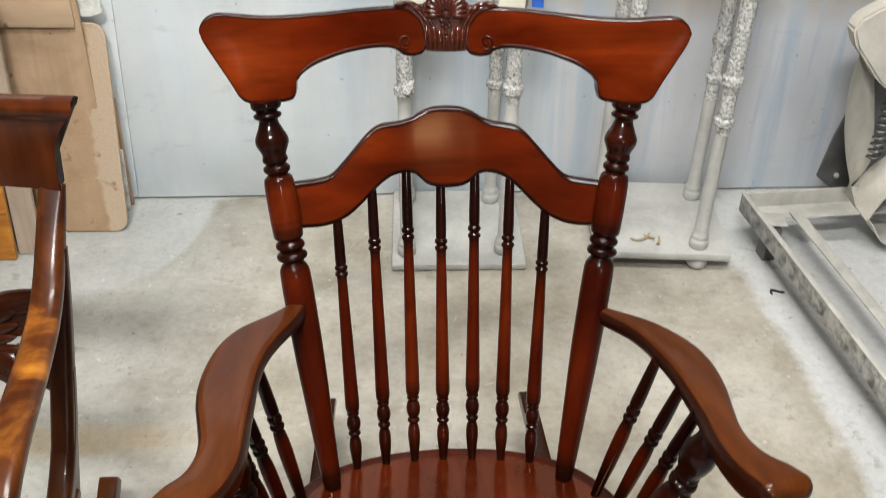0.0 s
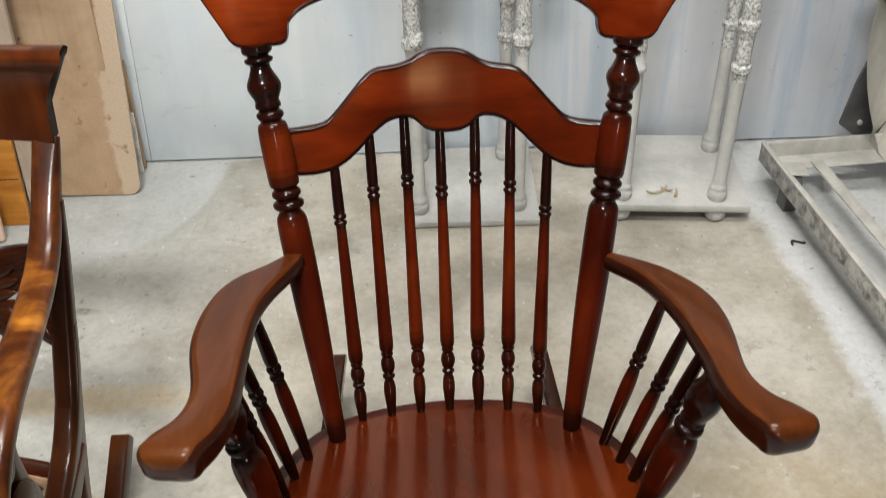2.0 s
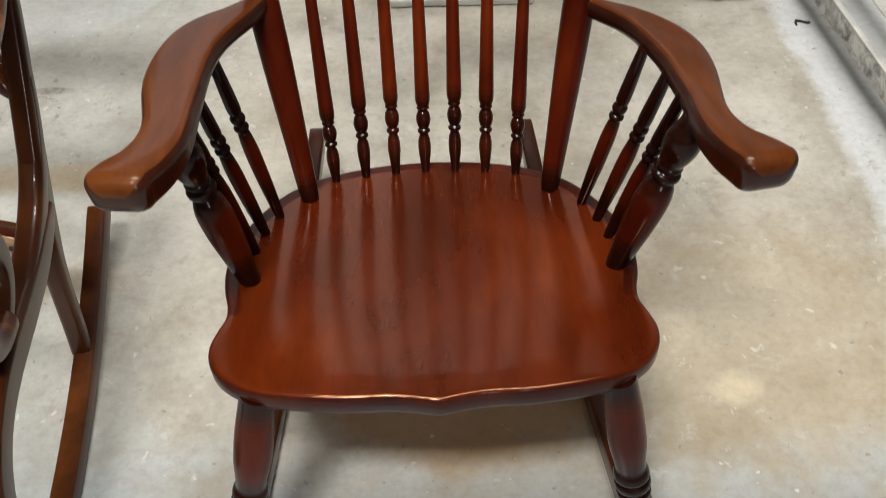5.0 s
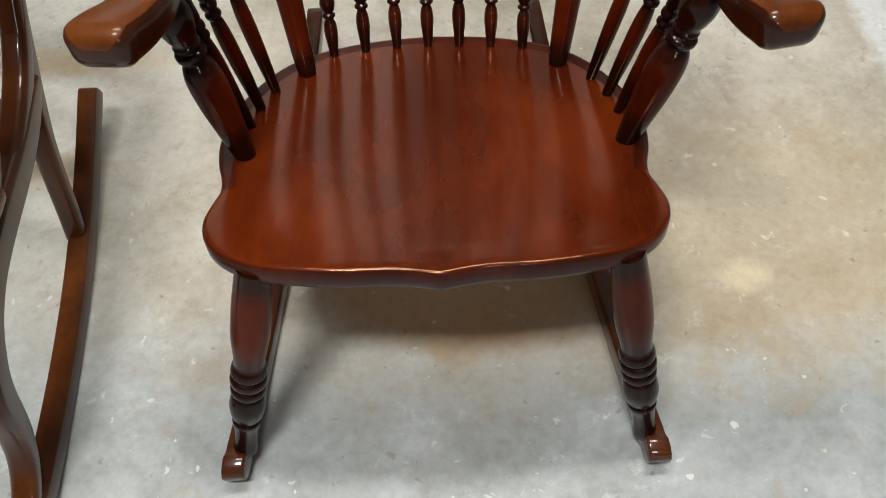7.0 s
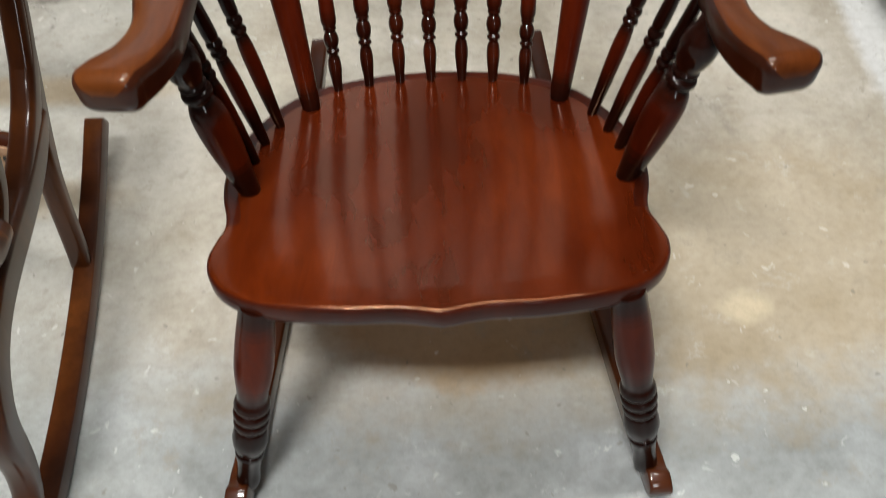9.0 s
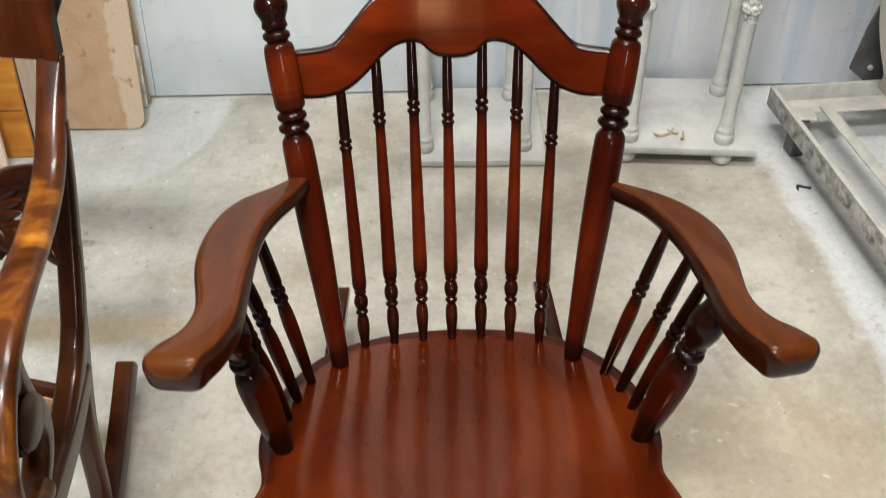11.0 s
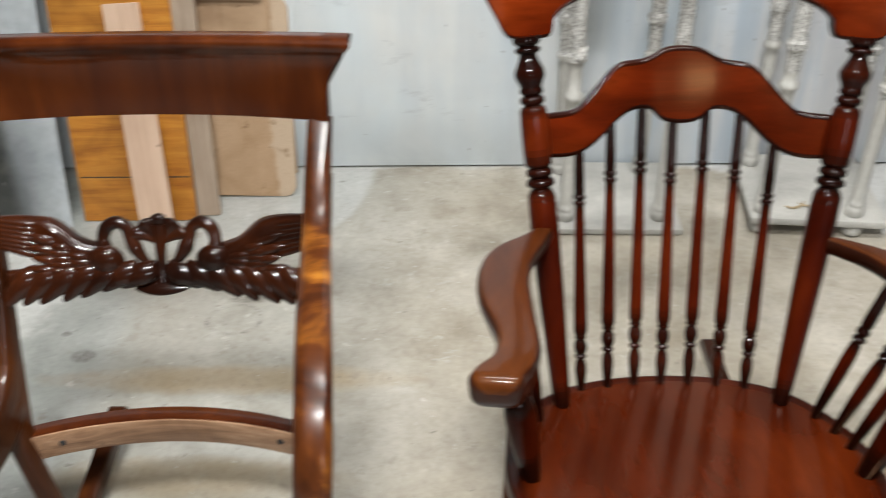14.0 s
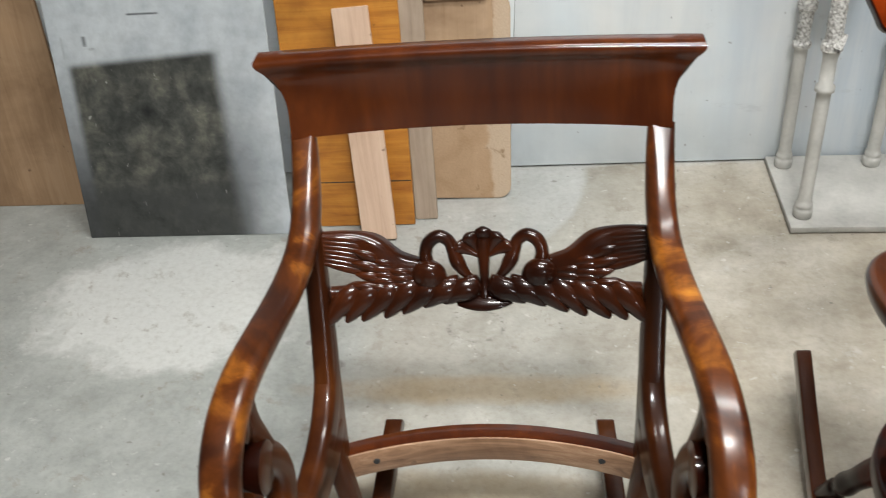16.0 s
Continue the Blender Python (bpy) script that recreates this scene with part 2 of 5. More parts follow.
def concrete():
    m, N, L, B = nodes_of("dusty_concrete")
    v = coords(N, L)
    big = noise_tex(N, L, v, 1.9, 7, 0.66, 0.15)
    mid_n = noise_tex(N, L, coords(N, L, (1, 1, 1), (4, 2, 0)), 7.5, 7, 0.68, 0.1)
    fine = noise_tex(N, L, v, 60.0, 5, 0.7)
    grit = noise_tex(N, L, v, 240.0, 2, 0.5)
    grey = ramp(N, L, big, [(0.34, (0.295, 0.262, 0.208)), (0.48, (0.378, 0.345, 0.284)), (0.62, (0.455, 0.427, 0.37))]).outputs[0]
    grey = mix(N, L, 0.6, grey, ramp(N, L, mid_n, [(0.34, (0.68, 0.64, 0.57)), (0.5, (1, 1, 1)), (0.66, (1.22, 1.22, 1.2))]).outputs[0], "MULTIPLY")
    sep = N.new("ShaderNodeSeparateXYZ")
    L.new(v, sep.inputs[0])

    def calc(op, a, b):
        n = N.new("ShaderNodeMath")
        n.operation = op
        for s, q in zip(n.inputs, (a, b)):
            if hasattr(q, "links"):
                L.new(q, s)
            else:
                s.default_value = q
        return n.outputs[0]

    def oval(cx, cy, rx, ry, edge, wobble, inside=False, square=False):
        """0 inside the uneven oval and 1 outside, or the other way round."""
        dx = calc("DIVIDE", calc("SUBTRACT", sep.outputs[0], cx), rx)
        dy = calc("DIVIDE", calc("SUBTRACT", sep.outputs[1], cy), ry)
        dx, dy = calc("MULTIPLY", dx, dx), calc("MULTIPLY", dy, dy)
        if square:
            dx, dy = calc("MULTIPLY", dx, dx), calc("MULTIPLY", dy, dy)
        d = calc("ADD", dx, dy)
        d = calc("ADD", d, calc("MULTIPLY", calc("SUBTRACT", mid_n, 0.5), wobble))
        r = N.new("ShaderNodeMapRange")
        r.inputs[1].default_value, r.inputs[2].default_value = 1 - edge, 1 + edge
        L.new(d, r.inputs[0])
        return calc("SUBTRACT", 1.0, r.outputs[0]) if inside else r.outputs[0]

    # pale overspray lies outside the swept oval
    dust = ramp(N, L, mid_n, [(0.34, (0.49, 0.495, 0.485)), (0.66, (0.56, 0.565, 0.555))]).outputs[0]
    col = mix(N, L, oval(0.0, 1.45, 1.0, 1.02, 0.06, 0.4, square=True), grey, dust)
    col = mix(N, L, oval(-0.8, 2.42, 0.36, 0.42, 0.05, 0.35, True), col, dust)
    # cooler grey towards the front, darkened further to offset the lamps' strength there
    cool = ramp(N, L, mid_n, [(0.36, (0.19, 0.2, 0.195)), (0.5, (0.245, 0.26, 0.258)), (0.64, (0.31, 0.328, 0.33))]).outputs[0]
    col = mix(N, L, oval(0.35, 2.1, 2.4, 1.27, 0.14, 0.6), col, cool)
    # greyer slab far to the side, a pale drift in front of the leaning sheet
    side = ramp(N, L, mid_n, [(0.34, (0.26, 0.29, 0.278)), (0.66, (0.4, 0.435, 0.422))]).outputs[0]
    col = mix(N, L, oval(0.35, 1.2, 1.36, 2.6, 0.12, 0.5), col, side)
    neutral = ramp(N, L, mid_n, [(0.34, (0.285, 0.296, 0.275)), (0.66, (0.4, 0.41, 0.386))]).outputs[0]
    col = mix(N, L, calc("MULTIPLY", oval(0.75, 1.5, 1.15, 3.0, 0.35, 0.6), 0.65), col, neutral)
    drift = calc("MULTIPLY", oval(-1.5, 1.86, 0.34, 0.25, 0.28, 2.6, True), 0.95)
    col = mix(N, L, drift, col, (0.57, 0.585, 0.565))
    # dark scuffs before the carved chair: a broken ring and two smudges
    for cx, cy, rx, ry in ((-0.725, 1.755, 0.06, 0.05),):
        band = calc("MULTIPLY", oval(cx, cy, rx, ry, 0.12, 0.7), oval(cx, cy, rx * 1.16, ry * 1.16, 0.12, 0.7, True))
        band = calc("MULTIPLY", band, ramp(N, L, fine, [(0.47, (0.0, 0.0, 0.0)), (0.6, (0.75, 0.75, 0.75))]).outputs[0])
        col = mix(N, L, band, col, (0.12, 0.115, 0.1))
    for cx, cy, rx, ry in ((-1.047, 1.625, 0.028, 0.022), (-1.113, 1.703, 0.012, 0.01), (-0.7, 1.83, 0.05, 0.012)):
        spot = calc("MULTIPLY", oval(cx, cy, rx, ry, 0.4, 1.4, True), ramp(N, L, fine, [(0.4, (0.1, 0.1, 0.1)), (0.56, (0.8, 0.8, 0.8))]).outputs[0])
        col = mix(N, L, spot, col, (0.14, 0.135, 0.12))
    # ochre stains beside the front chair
    stain = calc("MULTIPLY", oval(0.72, 1.1, 0.3, 0.28, 0.5, 2.6, True), 0.55)
    col = mix(N, L, stain, col, (0.34, 0.27, 0.17))
    # brown tone of the seat's shadow, painted into the floor below it
    seat_shade = calc("MULTIPLY", oval(0.2, 1.03, 0.25, 0.17, 0.3, 1.0, True), 0.78)
    col = mix(N, L, seat_shade, col, (0.32, 0.2, 0.09))
    # painted shadow bands: brownish, as cast by the carved chair's rail and back
    for cx, cy, rx, ry in ((-0.68, 1.548, 0.34, 0.04), (-0.7, 1.265, 0.26, 0.05)):
        col = mix(N, L, calc("MULTIPLY", oval(cx, cy, rx, ry, 0.7, 2.2, True), 0.5), col, (0.4, 0.29, 0.15))
    pale_spot = calc("MULTIPLY", oval(0.645, 0.99, 0.042, 0.03, 0.8, 5.0, True), 0.6)
    col = mix(N, L, pale_spot, col, (0.58, 0.5, 0.35))
    # fine mottling, white flakes, dark pits
    col = mix(N, L, 0.42, col, ramp(N, L, fine, [(0.32, (0.72, 0.71, 0.68)), (0.52, (1, 1, 1)), (0.7, (1.14, 1.14, 1.14))]).outputs[0], "MULTIPLY")
    flake = noise_tex(N, L, coords(N, L, (1, 1, 1), (9, 5, 0)), 34.0, 3, 0.55, 0.6)
    col = mix(N, L, ramp(N, L, flake, [(0.67, (0, 0, 0)), (0.73, (0.4, 0.4, 0.4))]).outputs[0], col, (0.66, 0.66, 0.64))
    splash = noise_tex(N, L, coords(N, L, (1, 1, 1), (6, 1, 0)), 15.0, 8, 0.75, 0.3)
    patchy = noise_tex(N, L, coords(N, L, (1, 1, 1), (1, 8, 0)), 3.2, 2, 0.5)
    col = mix(N, L, calc("MULTIPLY", ramp(N, L, splash, [(0.57, (0, 0, 0)), (0.68, (0.42, 0.42, 0.42))]).outputs[0], ramp(N, L, patchy, [(0.42, (0, 0, 0)), (0.6, (1, 1, 1))]).outputs[0]), col, (0.56, 0.57, 0.56))
    col = mix(N, L, calc("MULTIPLY", ramp(N, L, splash, [(0.36, (0.55, 0.55, 0.55)), (0.44, (0, 0, 0))]).outputs[0], ramp(N, L, patchy, [(0.4, (1, 1, 1)), (0.62, (0.2, 0.2, 0.2))]).outputs[0]), col, (0.24, 0.215, 0.17))
    fleck = N.new("ShaderNodeTexVoronoi")
    fleck.inputs["Scale"].default_value = 26.0
    L.new(coords(N, L, (1, 1, 1), (3, 3, 0)), fleck.inputs["Vector"])
    size = ramp(N, L, fleck.outputs["Color"], [(0.66, (0.0, 0.0, 0.0)), (1.0, (0.17, 0.17, 0.17))]).outputs[0]
    crumb = calc("LESS_THAN", calc("ADD", fleck.outputs["Distance"], calc("MULTIPLY", calc("SUBTRACT", fine, 0.5), 0.6)), size)
    col = mix(N, L, calc("MULTIPLY", crumb, 0.45), col, (0.66, 0.66, 0.63))
    pit = noise_tex(N, L, coords(N, L, (1, 1, 1), (2, 7, 0)), 48.0, 2, 0.5, 0.3)
    col = mix(N, L, ramp(N, L, pit, [(0.25, (0.6, 0.6, 0.6)), (0.3, (0, 0, 0))]).outputs[0], col, (0.16, 0.15, 0.125))
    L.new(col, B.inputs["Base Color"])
    L.new(ramp(N, L, mid_n, [(0.35, (0.3, 0.3, 0.3)), (0.65, (0.5, 0.5, 0.5))]).outputs[0], B.inputs["Roughness"])
    bump(N, L, B, mix(N, L, 0.4, fine, grit), 0.1, 0.002)
    return m


def painted_wall(name, pale, dull, brown):
    m, N, L, B = nodes_of(name)
    v = coords(N, L)
    cloud = noise_tex(N, L, v, 2.6, 5, 0.6, 0.4)
    runs = noise_tex(N, L, coords(N, L, (1, 1, 0.12)), 9.0, 4, 0.6, 0.3)
    sep = N.new("ShaderNodeSeparateXYZ")
    L.new(v, sep.inputs[0])
    right = N.new("ShaderNodeMapRange")
    right.inputs[1].default_value, right.inputs[2].default_value = -0.2, 1.0
    L.new(sep.outputs[0], right.inputs[0])
    base = mix(N, L, right.outputs[0], pale, dull)
    base = mix(N, L, 0.5, base, ramp(N, L, runs, [(0.3, (0.8, 0.82, 0.86)), (0.6, (1.04, 1.03, 1.02))]).outputs[0], "MULTIPLY")
    base = mix(N, L, 0.5, base, ramp(N, L, cloud, [(0.3, (0.82, 0.83, 0.85)), (0.65, (1.05, 1.05, 1.05))]).outputs[0], "MULTIPLY")
    tone = noise_tex(N, L, coords(N, L, (1, 1, 0.6), (7, 0, 3)), 2.2, 4, 0.55, 0.3)
    base = mix(N, L, 0.8, base, ramp(N, L, tone, [(0.38, (1.03, 1.0, 0.97)), (0.62, (0.93, 1.0, 1.05))]).outputs[0], "MULTIPLY")
    # brown overspray high up behind the stands
    high = N.new("ShaderNodeMapRange")
    high.inputs[1].default_value, high.inputs[2].default_value = 0.5, 0.66
    L.new(sep.outputs[2], high.inputs[0])
    both = N.new("ShaderNodeMath")
    both.operation = "MULTIPLY"
    L.new(high.outputs[0], both.inputs[0])
    patch = N.new("ShaderNodeMapRange")
    patch.inputs[1].default_value, patch.inputs[2].default_value = 0.25, 0.45
    L.new(sep.outputs[0], patch.inputs[0])
    L.new(patch.outputs[0], both.inputs[1])
    spread = N.new("ShaderNodeMath")
    spread.operation = "MULTIPLY"
    L.new(both.outputs[0], spread.inputs[0])
    L.new(ramp(N, L, cloud, [(0.36, (0, 0, 0)), (0.56, (0.95, 0.95, 0.95))]).outputs[0], spread.inputs[1])
    base = mix(N, L, spread.outputs[0], base, brown)
    # blue-grey runs behind the stands and a patchy blue-grey band along the foot
    streak = noise_tex(N, L, coords(N, L, (1, 1, 0.07), (5, 0, 0)), 13.0, 4, 0.6, 0.4)
    side = N.new("ShaderNodeMath")
    side.operation = "MULTIPLY"
    L.new(right.outputs[0], side.inputs[0])
    L.new(ramp(N, L, streak, [(0.5, (0, 0, 0)), (0.66, (1, 1, 1))]).outputs[0], side.inputs[1])
    base = mix(N, L, side.outputs[0], base, (0.43, 0.53, 0.63))
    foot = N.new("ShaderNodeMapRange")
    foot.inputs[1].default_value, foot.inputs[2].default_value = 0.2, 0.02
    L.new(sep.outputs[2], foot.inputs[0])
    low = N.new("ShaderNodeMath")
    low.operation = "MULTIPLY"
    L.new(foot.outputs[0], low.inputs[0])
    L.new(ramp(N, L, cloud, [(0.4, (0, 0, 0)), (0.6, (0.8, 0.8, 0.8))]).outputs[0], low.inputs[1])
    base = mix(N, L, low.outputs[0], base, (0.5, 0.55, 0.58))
    # chips and dark marks
    fleck = node(N, "ShaderNodeTexVoronoi", Scale=19.0)
    L.new(coords(N, L, (1, 1, 0.8), (1, 0, 2), (0, 25, 0)), fleck.inputs["Vector"])
    base = mix(N, L, ramp(N, L, fleck.outputs["Distance"], [(0.03, (0.65, 0.65, 0.65)), (0.07, (0, 0, 0))]).outputs[0], base, (0.2, 0.2, 0.21))
    vor = node(N, "ShaderNodeTexVoronoi", Scale=11.0)
    L.new(coords(N, L, (1, 1, 1.6)), vor.inputs["Vector"])
    chip = noise_tex(N, L, coords(N, L, (1, 1, 0.9), (2, 0, 5), (0, 30, 0)), 30.0, 3, 0.6, 0.3)
    base = mix(N, L, ramp(N, L, chip, [(0.72, (0, 0, 0)), (0.77, (0.6, 0.6, 0.6))]).outputs[0], base, (0.22, 0.23, 0.24))
    smear = noise_tex(N, L, coords(N, L, (0.8, 1, 2.0), (3, 0, 1), (0, 35, 0)), 7.0, 6, 0.7, 0.2)
    base = mix(N, L, ramp(N, L, smear, [(0.6, (0, 0, 0)), (0.72, (0.5, 0.5, 0.5))]).outputs[0], base, (0.42, 0.45, 0.47))
    base = mix(N, L, ramp(N, L, vor.outputs["Distance"], [(0.02, (0.7, 0.7, 0.7)), (0.04, (0, 0, 0))]).outputs[0], base, (0.16, 0.16, 0.17))
    L.new(base, B.inputs["Base Color"])
    B.inputs["Roughness"].default_value = 0.55
    bump(N, L, B, cloud, 0.1, 0.004)
    return m


def plain(name, colour, rough=0.6, metal=0.0, wear=0.35, scale=14.0, other=None):
    m, N, L, B = nodes_of(name)
    a = noise_tex(N, L, coords(N, L), scale, 5, 0.6, 0.3)
    b = noise_tex(N, L, coords(N, L), scale * 9, 3, 0.6)
    low = other or tuple(c * (1 - wear) for c in colour)
    base = ramp(N, L, a, [(0.32, low), (0.6, colour)]).outputs[0]
    L.new(mix(N, L, 0.3, base, ramp(N, L, b, [(0.3, (0.8, 0.8, 0.8)), (0.6, (1.05, 1.05, 1.05))]).outputs[0], "MULTIPLY"), B.inputs["Base Color"])
    B.inputs["Roughness"].default_value, B.inputs["Metallic"].default_value = rough, metal
    bump(N, L, B, b, 0.12, 0.002)
    return m


concrete_mat = concrete()
wall_mat = painted_wall("pale_blue_wall_paint", (0.71, 0.755, 0.775), (0.66, 0.68, 0.715), (0.36, 0.25, 0.15))
room_mat = plain("room_paint", (0.14, 0.128, 0.112), 0.7, 0, 0.12, 3.0)
ceiling_mat = plain("ceiling_paint", (0.13, 0.126, 0.118), 0.8, 0, 0.1, 3.0)
white_stand = plain("white_overspray_paint", (0.49, 0.485, 0.455), 0.75, 0, 0.22, 9.0)
crust = plain("crusted_overspray", (0.62, 0.615, 0.59), 0.9, 0, 0.5, 150.0, (0.13, 0.125, 0.112))
foam_mat = plain("dirty_white_foam", (0.74, 0.73, 0.7), 0.85, 0, 0.35, 30.0)
rack_mat = plain("dusty_painted_steel", (0.5, 0.485, 0.44), 0.6, 0.0, 0.3, 12.0)
rack_side = plain("worn_steel_side", (0.46, 0.45, 0.42), 0.5, 0.2, 0.6, 34.0, (0.09, 0.09, 0.085))
dark_steel = plain("dark_steel", (0.14, 0.14, 0.14), 0.45, 0.5, 0.4, 10.0)
machine_white = plain("machine_cream_paint", (0.6, 0.57, 0.5), 0.5, 0.0, 0.2, 7.0)
paper_mat = plain("masking_paper", (0.7, 0.66, 0.55), 0.8, 0, 0.12, 12.0)
blue_tape = plain("blue_tape", (0.03, 0.13, 0.55), 0.5, 0, 0.2, 20.0)
black_scrap_mat = plain("black_rubber_scrap", (0.03, 0.03, 0.03), 0.7)
dark_gap = plain("gap_shade_black", (0.03, 0.03, 0.03), 0.9)
lamp_frame_mat = plain("lamp_frame_enamel", (0.75, 0.75, 0.75), 0.4, 0, 0.05)


def sooty_sheet():
    """Blue-grey metal sheet with a dark sprayed rectangle, its edges soft."""
    m, N, L, B = nodes_of("sprayed_metal_sheet")
    v = coords(N, L)
    n1 = noise_tex(N, L, v, 8.0, 8, 0.62, 0.12)
    n2 = noise_tex(N, L, v, 30.0, 5, 0.65)
    sep = N.new("ShaderNodeSeparateXYZ")
    L.new(v, sep.inputs[0])

    def fade(source, a, b):
        r = N.new("ShaderNodeMapRange")
        r.interpolation_type = "SMOOTHSTEP"
        r.inputs[1].default_value, r.inputs[2].default_value = a, b
        L.new(source, r.inputs[0])
        return r.outputs[0]

    def times(a, b):
        n = N.new("ShaderNodeMath")
        n.operation = "MULTIPLY"
        L.new(a, n.inputs[0])
        L.new(b, n.inputs[1])
        return n.outputs[0]
    # local x runs along the foot from the middle, z up the sheet
    slant = N.new("ShaderNodeMath")
    slant.operation = "MULTIPLY_ADD"
    L.new(sep.outputs[0], slant.inputs[0])
    slant.inputs[1].default_value = -0.06
    L.new(sep.outputs[2], slant.inputs[2])
    core = times(times(fade(sep.outputs[0], -0.262, -0.236), fade(sep.outputs[0], 0.17, 0.125)), fade(slant.outputs[0], 0.51, 0.485))
    haze = times(fade(sep.outputs[0], 0.32, 0.1), fade(sep.outputs[2], 0.58, 0.1))
    pale = ramp(N, L, n1, [(0.3, (0.39, 0.43, 0.46)), (0.65, (0.55, 0.59, 0.61))]).outputs[0]
    n3 = noise_tex(N, L, coords(N, L, (1, 1, 1), (2, 0, 4)), 19.0, 8, 0.72, 0.3)
    soot = ramp(N, L, n1, [(0.34, (0.026, 0.029, 0.028)), (0.5, (0.068, 0.071, 0.064)), (0.66, (0.135, 0.134, 0.112))]).outputs[0]
    soot = mix(N, L, 0.85, soot, ramp(N, L, n3, [(0.34, (0.35, 0.36, 0.38)), (0.52, (1, 1, 1)), (0.66, (1.7, 1.66, 1.55))]).outputs[0], "MULTIPLY")
    fleck = noise_tex(N, L, coords(N, L, (1, 1, 0.5), (8, 0, 1)), 70.0, 2, 0.5, 0.4)
    soot = mix(N, L, ramp(N, L, fleck, [(0.7, (0, 0, 0)), (0.75, (0.8, 0.8, 0.8))]).outputs[0], soot, (0.36, 0.36, 0.34))
    c = mix(N, L, haze, pale, (0.09, 0.095, 0.1))
    c = mix(N, L, core, c, soot)
    low_band = times(fade(sep.outputs[2], 0.2, 0.1), ramp(N, L, n1, [(0.35, (0.2, 0.2, 0.2)), (0.55, (0.9, 0.9, 0.9))]).outputs[0])
    c = mix(N, L, times(low_band, fade(sep.outputs[0], 0.22, 0.1)), c, (0.046, 0.049, 0.048))
    # black strokes and a scribble on the pale part
    for x0, x1, z0, z1 in ((-0.075, 0.02, 0.604, 0.613), (-0.205, -0.185, 0.53, 0.56), (-0.19, -0.165, 0.52, 0.53), (-0.262, -0.25, 0.5, 0.56)):
        mark = times(times(fade(sep.outputs[0], x0, x0 + 0.012), fade(sep.outputs[0], x1, x1 - 0.012)), times(fade(sep.outputs[2], z0, z0 + 0.004), fade(sep.outputs[2], z1, z1 - 0.004)))
        c = mix(N, L, times(mark, ramp(N, L, n2, [(0.36, (0.2, 0.2, 0.2)), (0.52, (0.9, 0.9, 0.9))]).outputs[0]), c, (0.07, 0.075, 0.08))
    c = mix(N, L, 0.5, c, ramp(N, L, n2, [(0.3, (0.75, 0.75, 0.75)), (0.6, (1.1, 1.1, 1.1))]).outputs[0], "MULTIPLY")
    L.new(c, B.inputs["Base Color"])
    B.inputs["Roughness"].default_value, B.inputs["Metallic"].default_value = 0.42, 0.15
    bump(N, L, B, n2, 0.2, 0.002)
    return m


sheet_mat = sooty_sheet()
glow_mat, _N, _L, _B = nodes_of("lamp_diffuser")
_B.inputs["Emission Color"].default_value, _B.inputs["Emission Strength"].default_value = (1, 0.97, 0.9, 1), 9.0
sky_mat, _N, _L, _B = nodes_of("window_sky")
_B.inputs["Emission Color"].default_value, _B.inputs["Emission Strength"].default_value = (0.86, 0.93, 1.0, 1), 5.0


# ---- mesh helpers ----
def link_mesh(name, verts, faces, mats, parent=None, label="", face_mats=None, sharp=38, smooth=True):
    me = bpy.data.meshes.new(name)
    me.from_pydata([tuple(v) for v in verts], [], faces)
    for m in (mats if isinstance(mats, (list, tuple)) else [mats]):
        me.materials.append(m)
    if face_mats:
        me.polygons.foreach_set("material_index", face_mats)
    b = bmesh.new()
    b.from_mesh(me)
    bmesh.ops.recalc_face_normals(b, faces=b.faces)
    b.to_mesh(me)
    b.free()
    if smooth:
        me.shade_smooth()
        me.set_sharp_from_angle(angle=radians(sharp))
    ob = new(name, me)
    if parent:
        ob.parent = parent
    if label:
        tagged(ob, label)
    return ob


def part(name, bm, material, parent, label="", sharp=38):
    """Links a bmesh as one mesh object under a thing."""
    me = bpy.data.meshes.new(name)
    bm.to_mesh(me)
    bm.free()
    me.materials.append(material)
    me.shade_smooth()
    me.set_sharp_from_angle(angle=radians(sharp))
    ob = new(name, me)
    if parent:
        ob.parent = parent
    if label:
        tagged(ob, label)
    return ob


def thing(name, label, category, at=(0, 0, 0), group="", kind="", rz=0):
    ob = new(name)
    ob.matrix_world = pose(*at, 0, 0, rz)
    ob.empty_display_size = 0.1
    return tagged(ob, label, category, group, kind)


def loft(sections, cap=True):
    n = len(sections[0])
    verts = [p for s in sections for p in s]
    faces = []
    for i in range(len(sections) - 1):
        for j in range(n):
            k = (j + 1) % n
            faces.append((i * n + j, i * n + k, (i + 1) * n + k, (i + 1) * n + j))
    if cap:
        faces.append(tuple(range(n))[::-1])
        faces.append(tuple((len(sections) - 1) * n + j for j in range(n)))
    return verts, faces


def smooth_curve(points, steps=8):
    """Catmull-Rom through the points, any number of columns."""
    p = np.array(points, float)
    q = np.vstack([2 * p[0] - p[1], p, 2 * p[-1] - p[-2]])
    out = []
    for i in range(1, len(q) - 2):
        for s in range(steps):
            t = s / steps
            a, b, c, d = q[i - 1], q[i], q[i + 1], q[i + 2]
            out.append(0.5 * (2 * b + (c - a) * t + (2 * a - 5 * b + 4 * c - d) * t * t + (3 * b - a - 3 * c + d) * t ** 3))
    out.append(p[-1])
    return np.array(out)


def rounded(w, h, r, n=4):
    """A rounded rectangle round the origin as (u, v) pairs."""
    r = min(r, w / 2 * 0.999, h / 2 * 0.999)
    out = []
    for cx, cy, a0 in ((1, 1, 0), (-1, 1, 90), (-1, -1, 180), (1, -1, 270)):
        for i in range(n + 1):
            a = radians(a0 + 90 * i / n)
            out.append((cx * (w / 2 - r) + r * math.cos(a), cy * (h / 2 - r) + r * math.sin(a)))
    return out


